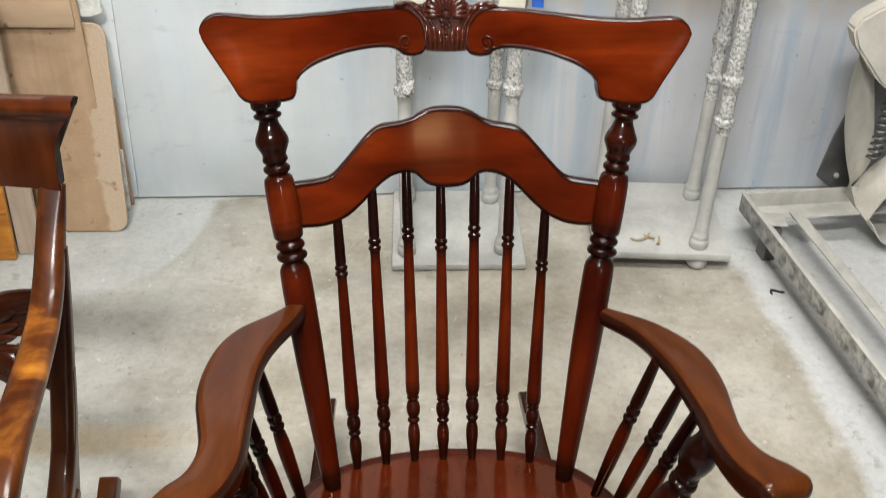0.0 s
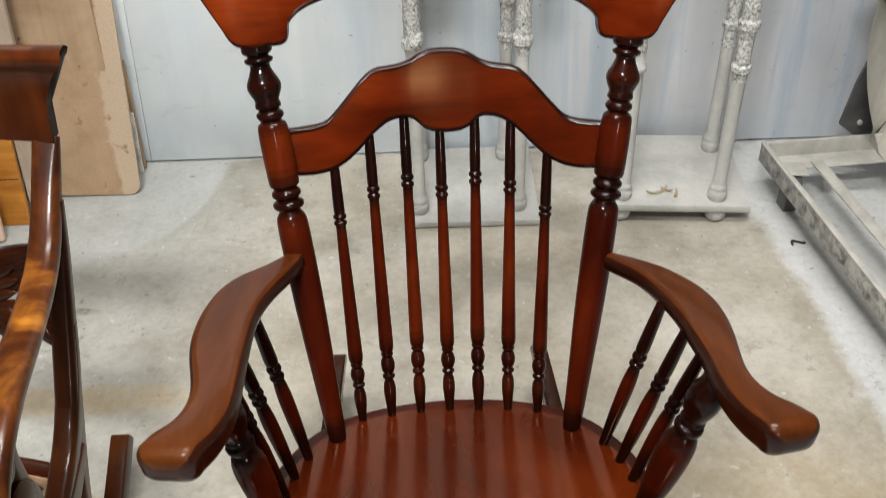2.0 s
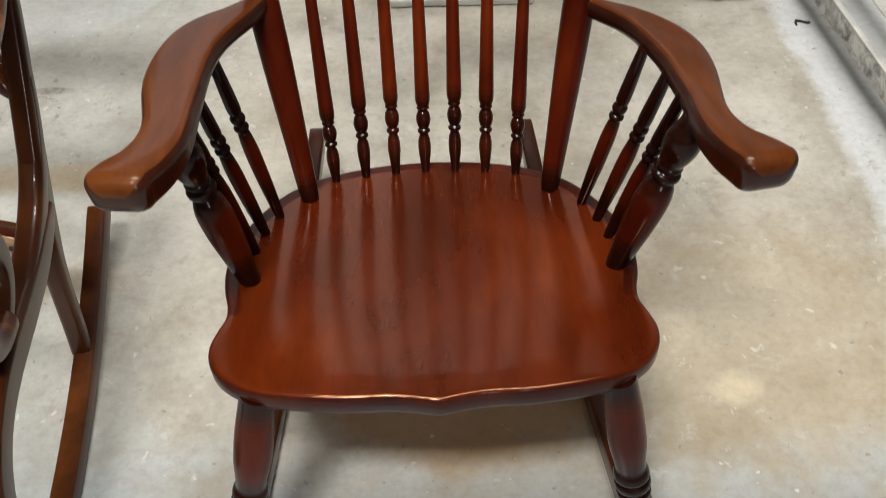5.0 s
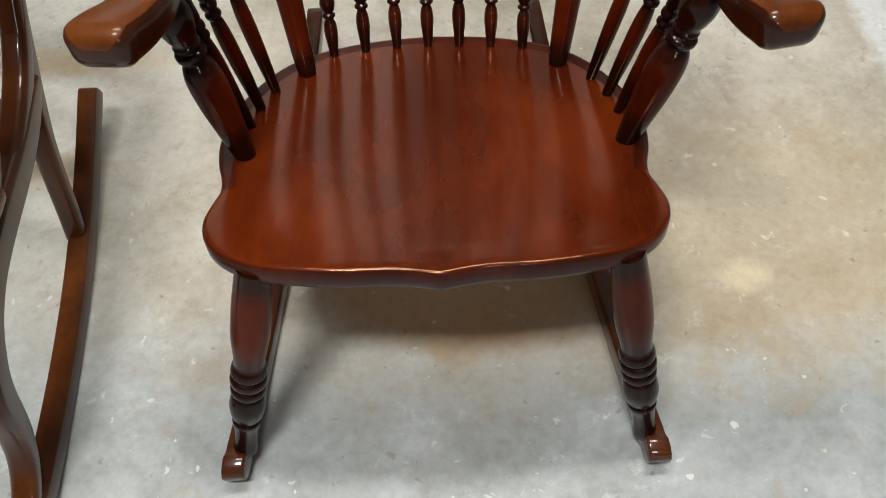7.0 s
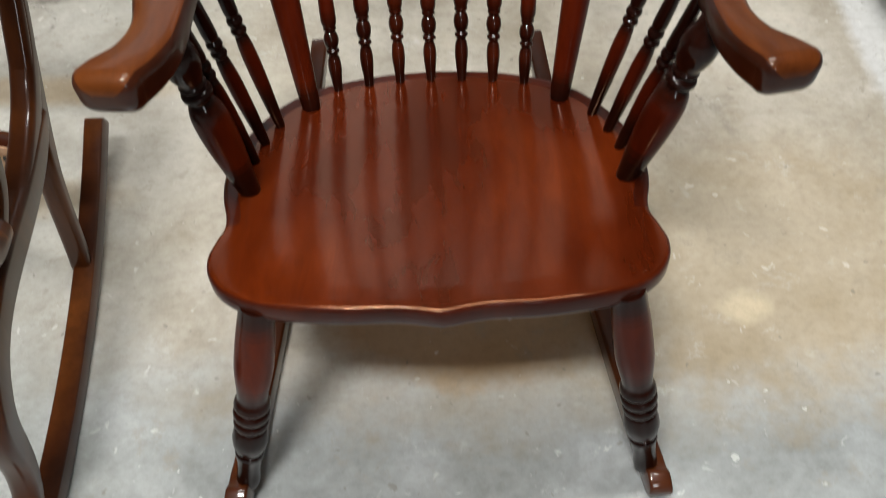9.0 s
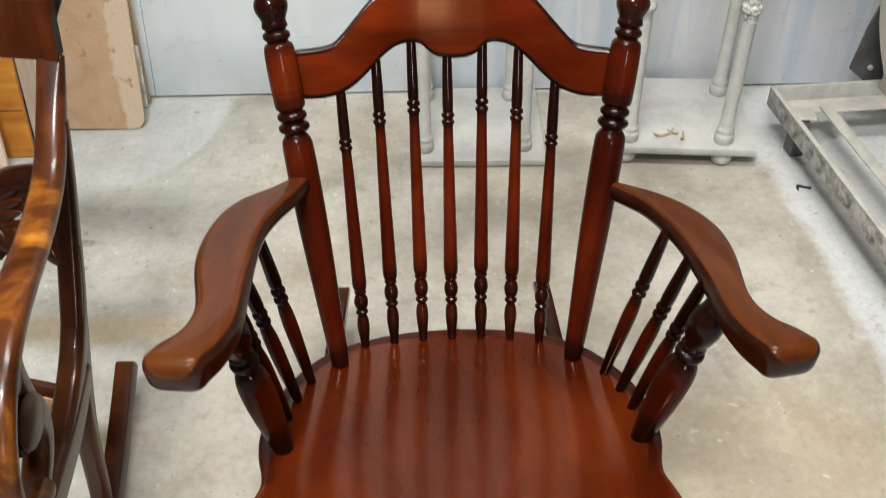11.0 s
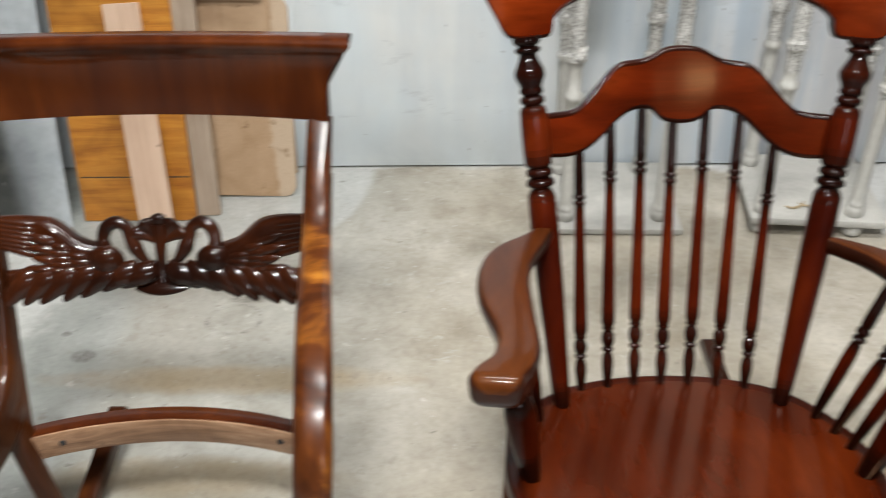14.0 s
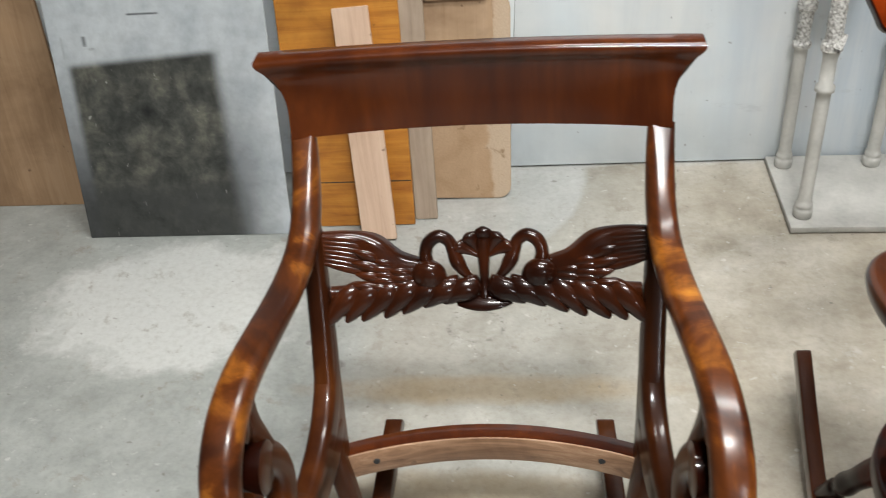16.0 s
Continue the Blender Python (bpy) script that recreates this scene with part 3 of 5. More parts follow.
def turned(name, p0, p1, profile, mats, parent, label="", seg=18, steps=4):
    """A turned rod from p0 to p1. profile: (share of the length, radius, material index)."""
    p0, p1 = Vector(p0), Vector(p1)
    axis = p1 - p0
    z = axis.normalized()
    x = z.orthogonal().normalized()
    y = z.cross(x)
    pts = smooth_curve([(s, r) for s, r, _ in profile], steps)
    kinds = [profile[min(i // steps, len(profile) - 1)][2] for i in range(len(pts))]
    if len(mats) > 2:
        # finer rings on the long plain stretches, and a soft change of tone
        share = 0.006 / axis.length
        fine = [0.0]
        for a, b in zip(pts[:-1, 0], pts[1:, 0]):
            n = max(1, int((b - a) / share))
            fine += [a + (b - a) * (i + 1) / n for i in range(n)]
        fine = np.array(fine)
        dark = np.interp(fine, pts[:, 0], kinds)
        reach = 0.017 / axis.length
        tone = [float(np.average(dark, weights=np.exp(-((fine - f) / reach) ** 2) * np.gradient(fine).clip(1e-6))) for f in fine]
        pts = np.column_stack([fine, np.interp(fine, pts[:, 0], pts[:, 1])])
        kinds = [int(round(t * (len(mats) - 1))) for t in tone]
    rings = []
    for s, r in pts:
        r = max(r, 0.001)
        rings.append([p0 + axis * float(s) + (x * math.cos(a) + y * math.sin(a)) * float(r) for a in (2 * math.pi * k / seg for k in range(seg))])
    verts, faces = loft(rings)
    fm = [kinds[i // seg] for i in range(seg * (len(rings) - 1))] + [kinds[0], kinds[-1]]
    return link_mesh(name, verts, faces, mats, parent, label, fm, sharp=60)


def box(name, size, m, material, parent=None, label="", bevel=0.003):
    b = bmesh.new()
    bmesh.ops.create_cube(b, size=1.0)
    bmesh.ops.scale(b, vec=size, verts=b.verts)
    if bevel:
        bmesh.ops.bevel(b, geom=b.edges[:], offset=bevel, segments=2, affect="EDGES", profile=0.5)
    bmesh.ops.transform(b, matrix=m, verts=b.verts)
    return part(name, b, material, parent, label)


def tube(points, radii, seg=10):
    """Sections of a round tube through 3D points, for loft()."""
    p = [Vector(q) for q in points]
    rings = []
    for i, c in enumerate(p):
        t = (p[min(i + 1, len(p) - 1)] - p[max(i - 1, 0)]).normalized()
        x = t.cross(Vector((0.03, 1, 0.02))).normalized()
        y = t.cross(x)
        r = radii[i] if hasattr(radii, "__len__") else radii
        rings.append([c + (x * math.cos(a) + y * math.sin(a)) * r for a in (2 * math.pi * k / seg for k in range(seg))])
    return rings


def join_shapes(shapes):
    """Several (verts, faces) in one."""
    verts, faces = [], []
    for v, f in shapes:
        n = len(verts)
        verts += list(v)
        faces += [tuple(i + n for i in q) for q in f]
    return verts, faces


def lens_shape(p0, p1, width, depth, out, n=8, seg=8, tip=0.0):
    """A leaf- or feather-like lens from p0 to p1, proud along the direction out."""
    p0, p1, out = Vector(p0), Vector(p1), Vector(out).normalized()
    d = p1 - p0
    side = d.cross(out).normalized()
    rings = []
    for i in range(n + 1):
        s = i / n
        k = max(math.sin(math.pi * min(1, s * 0.92 + 0.06)) ** 0.75, 0.04)
        c = p0 + d * s + out * (depth * 0.35 * math.sin(math.pi * s))
        rings.append([c + side * (width / 2 * k * math.cos(a)) + out * (depth * k * math.sin(a)) for a in (2 * math.pi * q / seg for q in range(seg))])
    return loft(rings)


def ball_shape(c, rx, ry, rz, seg=12, rings=8):
    rows = []
    for i in range(rings + 1):
        a = math.pi * (i / rings) * 0.998 + 0.003
        rows.append([Vector((c[0] + rx * math.sin(a) * math.cos(b), c[1] + ry * math.sin(a) * math.sin(b), c[2] + rz * math.cos(a)))
                     for b in (2 * math.pi * k / seg for k in range(seg))])
    return loft(rows)


# ---- the room ----
WALL_Y = 2.463
floor = box("floor", (6.4, 5.7, 0.2), pose(0, -0.25, -0.1), concrete_mat, None, bevel=0)
tagged(floor, "grey dusty concrete floor with pale overspray and stains", "floor", kind="structure")
wall_north = box("wall_north", (6.4, 0.12, 3.4), pose(0, WALL_Y + 0.085, 1.7), room_mat, None, bevel=0)
tagged(wall_north, "workshop wall faced with pale blue-white painted panels", "wall", kind="structure")
# panel tops are unseen; their height is set to limit the seat's reflections
for x0, x1 in ((-3.1, -0.6595), (-0.6585, 3.1)):
    panel = bmesh.new()
    bmesh.ops.create_cube(panel, size=1.0)
    bmesh.ops.scale(panel, vec=(x1 - x0, 0.02, 1.5), verts=panel.verts)
    bmesh.ops.translate(panel, vec=((x0 + x1) / 2, WALL_Y + 0.0125, 0.757), verts=panel.verts)
    for v in panel.verts:
        if abs(v.co.x + 0.659) < 0.01:
            v.co.x += 0.063 * v.co.z
    bmesh.ops.bevel(panel, geom=panel.edges[:], offset=0.0015, segments=2, affect="EDGES", profile=0.5)
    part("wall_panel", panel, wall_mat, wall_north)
# near-black strips: the shade in gap and seam is put into their colour
box("gap_shade_strip", (6.18, 0.0016, 0.06), pose(0, WALL_Y + 0.0237, 0.031), dark_gap, wall_north, "near-black strip that darkens the gap under the panels", bevel=0)
box("gap_shade_strip", (0.02, 0.0016, 1.4), pose(-0.6145, WALL_Y + 0.0237, 0.72, 0, 3.6, 0), dark_gap, wall_north, bevel=0)
for name, size, m in (("wall_west", (0.12, 5.46, 3.4), pose(-3.16, -0.25, 1.7)), ("wall_east", (0.12, 5.46, 3.4), pose(3.16, -0.25, 1.7))):
    tagged(box(name, size, m, room_mat, None, bevel=0), "plain painted workshop wall", "wall", kind="structure")
ceiling = box("ceiling", (6.4, 5.7, 0.12), pose(0, -0.25, 3.462), ceiling_mat, None, bevel=0)
tagged(ceiling, "plain grey painted ceiling", "ceiling", kind="structure")
# south wall with a window opening
wall_south = thing("wall_south", "plain painted workshop wall with a window", "wall", kind="structure")
WX, WZ, WW, WH = 0.9, 1.97, 0.5, 0.8
for size, m in (((3.1 + WX - WW / 2, 0.12, 3.4), pose((-3.1 + WX - WW / 2) / 2, -3.04, 1.7)), ((3.1 - WX - WW / 2, 0.12, 3.4), pose((3.1 + WX + WW / 2) / 2, -3.04, 1.7)),
                ((WW, 0.12, WZ - WH / 2), pose(WX, -3.04, (WZ - WH / 2) / 2)), ((WW, 0.12, 3.4 - WZ - WH / 2), pose(WX, -3.04, (3.4 + WZ + WH / 2) / 2))):
    box("wall_piece", size, m, room_mat, wall_south, bevel=0)
window_1 = thing("window_1", "white framed workshop window with a cross bar", "window", (WX, -3.0, WZ), kind="structure")
for size, m in (((WW, 0.05, 0.06), pose(0, 0, WH / 2 - 0.03)), ((WW, 0.05, 0.06), pose(0, 0, -WH / 2 + 0.03)), ((0.06, 0.05, WH - 0.12), pose(-WW / 2 + 0.03, 0, 0)),
                ((0.06, 0.05, WH - 0.12), pose(WW / 2 - 0.03, 0, 0)), ((0.05, 0.05, WH - 0.12), pose(0, 0, 0))):
    box("window_frame", size, m, lamp_frame_mat, window_1, bevel=0.004)
backdrop = box("backdrop", (3.0, 0.02, 2.4), pose(WX, -3.5, WZ), sky_mat, None, bevel=0)
tagged(backdrop, "bright overcast sky outside the window", "backdrop", kind="structure")
for x, y, wide, depth, spots in ((-0.25, -0.37, 0.8, 0.4, (-0.08, 0.08)), (0.2, 1.2, 1.7, 0.4, (0.0,))):
    lamp = thing("ceiling_light", "white enamel ceiling light with lit diffuser", "lamp", (x, y, 3.3), group="ceiling lights")
    box("frame", (wide, depth, 0.06), pose(0, 0, 0.05), lamp_frame_mat, lamp, bevel=0.006)
    for d in spots:
        box("diffuser", (wide - 0.1, 0.12 if len(spots) > 1 else depth - 0.1, 0.03), pose(0, d, 0.005), glow_mat, lamp, bevel=0.004)


NOSE = [0.0003, 0.0015, 0.0035, 0.0065, 0.0105, 0.0155, 0.021, 0.027, 0.033, 0.04, 0.048]


def nose_height(s):
    """Height of a runner at s behind its tip: a round nose, a shallow neck, then the plain bar."""
    if s < 0.0215:
        return 2 * math.sqrt(max(0.0215 ** 2 - (0.0215 - s) ** 2, 1e-6))
    return float(np.interp(s, (0.0215, 0.034, 0.05, 0.2), (0.043, 0.037, 0.039, 0.04)))


# ---- the mahogany rocker ----
rocker = thing("rocking_chair", "red mahogany spindle-back rocking chair, glossy lacquer, standing on concrete", "chair", (0.156, 0.95, 0), rz=0.8)
OY = 0.95


def back_sag(x):
    a = abs(x)
    return 0.034 * (1 + math.cos(math.pi * min(a, 0.21) / 0.3)) - 0.25 * max(a - 0.21, 0.0)


def on_back(x, z, d=0.0):
    """A point of the leaning, bowed back; d runs behind its front face."""
    return Vector((x + 0.005, 1.112 + 0.347 * (z - 0.362) + back_sag(x) + 0.945 * d - OY, z - 0.327 * d - 0.021 * x))


def seat_z(y):
    return 0.362 + 0.17 * (1.112 - y)


def back_board(name, top, bottom, thick, edge, material, steps=5):
    half_t, half_b = np.array(top), np.array(bottom)
    end = half_t[-1, 0]
    xs = np.unique(np.concatenate([np.linspace(0, end, 70), half_b[:, 0], [end - e for e in (0.0003, 0.0008, 0.0015, 0.0024)]]))
    xs = np.concatenate([-xs[:0:-1], xs])
    ct, cb = smooth_curve(half_t, steps), smooth_curve(half_b, steps)
    sections = []
    for x in xs:
        hi, lo = np.interp(abs(x), ct[:, 0], ct[:, 1]), np.interp(abs(x), cb[:, 0], cb[:, 1])
        h = max(hi - lo, 0.004)
        sections.append([on_back(x, (hi + lo) / 2 + v, thick / 2 + u) for u, v in rounded(thick, h, edge, 4)])
    v, f = loft(sections)
    n = len(sections[0])
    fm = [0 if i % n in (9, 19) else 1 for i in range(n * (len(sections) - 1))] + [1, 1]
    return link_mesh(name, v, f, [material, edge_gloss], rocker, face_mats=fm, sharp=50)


back_board("crest_rail",
           [(0, 0.993), (0.06, 0.9925), (0.1, 0.994), (0.14, 0.9945), (0.172, 0.9952), (0.21, 0.9965), (0.2425, 0.9985), (0.275, 1.0035), (0.29, 1.0055), (0.298, 1.006), (0.306, 1.0035), (0.3115, 0.9995), (0.3155, 0.994), (0.317, 0.9885)],
           [(0, 0.936), (0.026, 0.936), (0.033, 0.9305), (0.045, 0.928), (0.058, 0.9305), (0.066, 0.9365), (0.076, 0.9405), (0.09, 0.9425), (0.11, 0.9428), (0.137, 0.941), (0.16, 0.9365), (0.179, 0.931), (0.194, 0.9225), (0.2015, 0.914),
            (0.202, 0.904), (0.2045, 0.896), (0.2115, 0.892), (0.235, 0.8915), (0.256, 0.8925), (0.2675, 0.8965), (0.275, 0.904), (0.2815, 0.9165), (0.292, 0.935), (0.304, 0.956), (0.3135, 0.973), (0.317, 0.9845)],
           0.024, 0.005, mahogany_crest)
back_board("back_rail",
           [(0, 0.862), (0.02, 0.861), (0.036, 0.856), (0.05, 0.849), (0.065, 0.8455), (0.08, 0.845), (0.095, 0.844), (0.11, 0.8365), (0.13, 0.818), (0.148, 0.801), (0.162, 0.790), (0.176, 0.787), (0.2, 0.7875), (0.222, 0.788)],
           [(0, 0.751), (0.018, 0.753), (0.03, 0.758), (0.037, 0.7645), (0.046, 0.772), (0.06, 0.775), (0.08, 0.772), (0.1, 0.760), (0.12, 0.743), (0.14, 0.7295), (0.16, 0.723), (0.18, 0.722), (0.2, 0.7245), (0.222, 0.727)],
           0.021, 0.007, mahogany_x)

# carved shell, pearl drop and leaves in the middle of the crest
shapes = []
flutes = []
sprigs = []
pearls = []
ridges = []
face = Vector((0, -0.945, 0.327))
sections = []
for k in range(15):
    x = -0.027 + 0.054 * k / 14
    hi, lo = 0.992 + 0.012 * (1 - (x / 0.027) ** 2), 0.9345 - 0.002 * math.cos(x / 0.027 * 1.5)
    sections.append([on_back(x, (hi + lo) / 2 + v, u + 0.0042) for u, v in rounded(0.009, hi - lo, 0.003, 3)])
shapes.append(loft(sections))
for i in range(13):
    a = radians(-96 + 16 * i)
    r = 0.0305 + 0.0015 * math.cos(2 * a)
    p0 = on_back(0.006 * math.sin(a), 0.98 + 0.006 * math.cos(a), -0.003)
    p1 = on_back(r * 1.04 * math.sin(a), 0.98 + r * math.cos(a), -0.001)
    flutes.append(lens_shape(p0, p1, 0.0078, 0.0036, face, 10, 8))
rim = []
for k in range(53):
    a = radians(-104 + 4 * k)
    r = 0.0305 + 0.0015 * math.cos(2 * a) + 0.0012 * math.cos(a * 360 / 16)
    rim.append(on_back(r * 1.04 * math.sin(a), 0.98 + r * math.cos(a), -0.0005))
shapes.append(loft(tube(rim, 0.0022, 8)))
shapes.append(ball_shape(on_back(0, 0.979, -0.006), 0.0058, 0.004, 0.0058, 12, 8))
for x, z, r in ((-0.0062, 0.972, 0.0028), (0.0062, 0.972, 0.0028), (0, 0.9685, 0.003), (-0.0045, 0.9655, 0.0026), (0.0045, 0.9655, 0.0026), (0, 0.962, 0.0028), (0, 0.9565, 0.0028), (0, 0.9512, 0.0026), (0, 0.9463, 0.0024), (0, 0.9415, 0.0022)):
    pearls.append(ball_shape(on_back(x, z, -0.003), r, r, r, 8, 6))
for sx in (-1, 1):
    for off, r0 in ((0.0, 0.0026), (0.0065, 0.0022), (0.012, 0.002)):
        c = smooth_curve([(0.064 - off, 0.9915), (0.052 - off, 0.9885), (0.0405 - off, 0.9815), (0.0325 - off, 0.9705), (0.0285 - off, 0.957), (0.0285 - off, 0.945), (0.0325 - off * 1.1, 0.936)], 5)
        rad = [r0 * (0.35 + 0.65 * math.sin(math.pi * min(1, (k + 3) / (len(c) + 2)))) for k in range(len(c))]
        ridges.append(loft(tube([on_back(sx * x, z, -0.0006) for x, z in c], rad, 8)))
    for x0, z0, x1, z1 in ((0.034, 0.989, 0.058, 0.9985), (0.03, 0.984, 0.048, 0.992), (0.05, 0.995, 0.07, 0.9935)):
        sprigs.append(lens_shape(on_back(sx * x0, z0, -0.001), on_back(sx * x1, z1, -0.0005), 0.0075, 0.0032, face))
    for x0, x1, z0 in ((0.009, 0.008, 0.962), (0.0165, 0.0145, 0.967), (0.0235, 0.0205, 0.966)):
        sprigs.append(lens_shape(on_back(sx * x0, z0, 0.0), on_back(sx * x1, 0.934, 0.0), 0.0088, 0.0034, face))
shell = link_mesh("carved_shell", *join_shapes(shapes), carved_red, rocker, "carved shell with leaves and pearl drop", sharp=60)
for name, pieces in (("flute", flutes), ("pearl", pearls), ("ridge", ridges), ("leaf", sprigs)):
    for piece in pieces:
        link_mesh(name, *piece, carved_red, shell, sharp=60)
for sx in (-1, 1):
    # the small scroll where the crest's lower edge begins, and the bead that follows the edge
    pts = []
    for j in range(26):
        a = radians(-110 + 19 * j)
        r = 0.0098 - 0.0003 * j
        pts.append(on_back(sx * (0.0555 + r * math.cos(a)), 0.9475 + r * math.sin(a), 0.0))
    link_mesh("edge_scroll", *loft(tube(pts, [0.0022 - 0.00003 * k for k in range(26)], 8)), mahogany_mid, rocker, sharp=60)
    c = smooth_curve([(0.062, 0.9375), (0.068, 0.9375), (0.078, 0.9415), (0.09, 0.9425), (0.11, 0.9428), (0.137, 0.941), (0.16, 0.9365), (0.179, 0.931), (0.192, 0.9235), (0.2, 0.915)], 5)
    link_mesh("edge_bead", *loft(tube([on_back(sx * x, z + 0.004, 0.0005) for x, z in c], 0.0022, 8)), mahogany_mid, rocker, sharp=60)

POST = [(0, 0.0125, 1), (0.02, 0.0135, 1), (0.05, 0.0145, 0), (0.2, 0.0175, 0), (0.36, 0.0205, 0), (0.5, 0.0215, 0), (0.585, 0.021, 0), (0.605, 0.0185, 1), (0.617, 0.0145, 1), (0.626, 0.0205, 1), (0.637, 0.0205, 1),
        (0.645, 0.015, 1), (0.653, 0.0195, 1), (0.663, 0.0195, 1), (0.671, 0.0155, 1), (0.678, 0.0195, 1), (0.69, 0.0205, 0), (0.74, 0.021, 0), (0.8, 0.0205, 0), (0.822, 0.0185, 1), (0.83, 0.0135, 1), (0.838, 0.0175, 1),
        (0.848, 0.0175, 1), (0.855, 0.0135, 1), (0.862, 0.017, 1), (0.87, 0.0165, 1), (0.878, 0.016, 1), (0.9, 0.0215, 0), (0.916, 0.0215, 1), (0.935, 0.0165, 1), (0.955, 0.0125, 1), (0.962, 0.0175, 1), (0.97, 0.0185, 1),
        (0.976, 0.0135, 1), (0.985, 0.0195, 1), (1.0, 0.0195, 1)]
for sx in (-1, 1):
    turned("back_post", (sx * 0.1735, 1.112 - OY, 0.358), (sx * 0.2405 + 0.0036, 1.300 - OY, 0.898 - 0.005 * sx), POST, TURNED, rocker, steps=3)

SPINDLE = [(0, 0.0062, 1), (0.03, 0.0068, 1), (0.09, 0.0095, 0), (0.125, 0.0085, 1), (0.142, 0.0062, 1), (0.15, 0.0092, 1), (0.158, 0.0092, 1), (0.165, 0.0064, 1), (0.172, 0.0088, 1), (0.195, 0.0108, 0), (0.215, 0.0092, 1),
           (0.226, 0.0068, 1), (0.233, 0.0095, 1), (0.242, 0.0085, 1), (0.262, 0.0108, 0), (0.33, 0.0105, 0), (0.5, 0.0092, 0), (0.68, 0.0078, 0), (0.765, 0.0072, 1), (0.775, 0.0092, 1), (0.784, 0.0092, 1), (0.791, 0.0066, 1),
           (0.798, 0.0092, 1), (0.808, 0.0092, 1), (0.815, 0.0064, 1), (0.822, 0.0078, 1), (0.9, 0.0075, 1), (1.0, 0.0065, 1)]
for i in range(-3, 4):
    xb, xt = i * 0.0443 - 0.005, i * 0.0494 - 0.009
    yb = 1.167 - 0.0017 * i * i
    zt = (0.757, 0.781, 0.77, 0.735)[abs(i)]
    top = on_back(xt, zt, 0.01)
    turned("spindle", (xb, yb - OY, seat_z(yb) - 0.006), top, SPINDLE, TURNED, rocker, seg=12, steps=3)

# seat: shaped outline, dished top, rounded edge
half = [(0.0, 0.716), (0.05, 0.725), (0.11, 0.7265), (0.17, 0.7335), (0.213, 0.744), (0.245, 0.764), (0.263, 0.79), (0.268, 0.818), (0.262, 0.846), (0.2555, 0.868), (0.257, 0.892), (0.265, 0.925), (0.268, 0.965),
        (0.262, 1.01), (0.248, 1.055), (0.218, 1.108), (0.18, 1.145), (0.13, 1.169), (0.07, 1.184), (0.0, 1.190)]
c = smooth_curve(half, 5)
outline = [(x, y) for x, y in c] + [(-1.02 * x, y) for x, y in c[-2:0:-1]]
SEAT_C = (0.0, 0.95)
rings = []
for shrink, drop in ((0.9, 0.036), (0.97, 0.036), (0.992, 0.033), (1.0, 0.026), (1.0, 0.008), (0.9968, 0.0026), (0.989, 0.0), (0.972, 0.0)):
    rings.append([Vector((SEAT_C[0] + (x - SEAT_C[0]) * shrink, SEAT_C[1] + (y - SEAT_C[1]) * shrink - OY, seat_z(y) - drop)) for x, y in outline])
for shrink in (0.93, 0.87, 0.8, 0.7, 0.58, 0.44, 0.3, 0.15, 0.03):
    row = []
    for x, y in outline:
        px, py = x * shrink, SEAT_C[1] + (y - SEAT_C[1]) * shrink
        dish = 0.010 * (1 - (px / 0.25) ** 2) * max(0, 1 - ((py - 0.97) / 0.22) ** 2)
        row.append(Vector((px, py - OY, seat_z(py) - max(dish, 0))))
    rings.append(row)
v, f = loft(rings)
n = len(outline)
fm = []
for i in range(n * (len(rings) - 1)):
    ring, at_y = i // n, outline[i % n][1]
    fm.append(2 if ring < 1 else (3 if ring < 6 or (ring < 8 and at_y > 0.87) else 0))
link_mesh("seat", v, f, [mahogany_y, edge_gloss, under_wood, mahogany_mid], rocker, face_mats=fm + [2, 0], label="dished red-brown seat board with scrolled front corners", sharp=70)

# arms
ARMS = {
    -1: ([(0.196, 1.185), (0.208, 1.15), (0.222, 1.117), (0.232, 1.088), (0.238, 1.06), (0.2405, 1.032), (0.241, 1.005), (0.241, 0.978), (0.241, 0.95), (0.2405, 0.923), (0.24, 0.895), (0.2415, 0.865), (0.25, 0.832), (0.263, 0.808)],
         [(0.212, 1.212), (0.2475, 1.172), (0.281, 1.143), (0.3, 1.113), (0.31, 1.08), (0.315, 1.045), (0.316, 1.009), (0.312, 0.974), (0.304, 0.939), (0.297, 0.904), (0.298, 0.874), (0.3075, 0.848), (0.3225, 0.833), (0.3315, 0.817)], 0.0115),
    1: ([(0.205, 1.192), (0.226, 1.163), (0.243, 1.139), (0.255, 1.112), (0.263, 1.084), (0.27, 1.056), (0.275, 1.028), (0.278, 0.999), (0.281, 0.971), (0.283, 0.942), (0.2825, 0.913), (0.284, 0.882), (0.291, 0.848), (0.303, 0.822)],
        [(0.216, 1.207), (0.2515, 1.183), (0.283, 1.158), (0.306, 1.13), (0.324, 1.098), (0.3345, 1.063), (0.337, 1.028), (0.335, 0.992), (0.33, 0.956), (0.326, 0.92), (0.33, 0.889), (0.3415, 0.866), (0.3575, 0.852), (0.3705, 0.834)], -0.0115)}
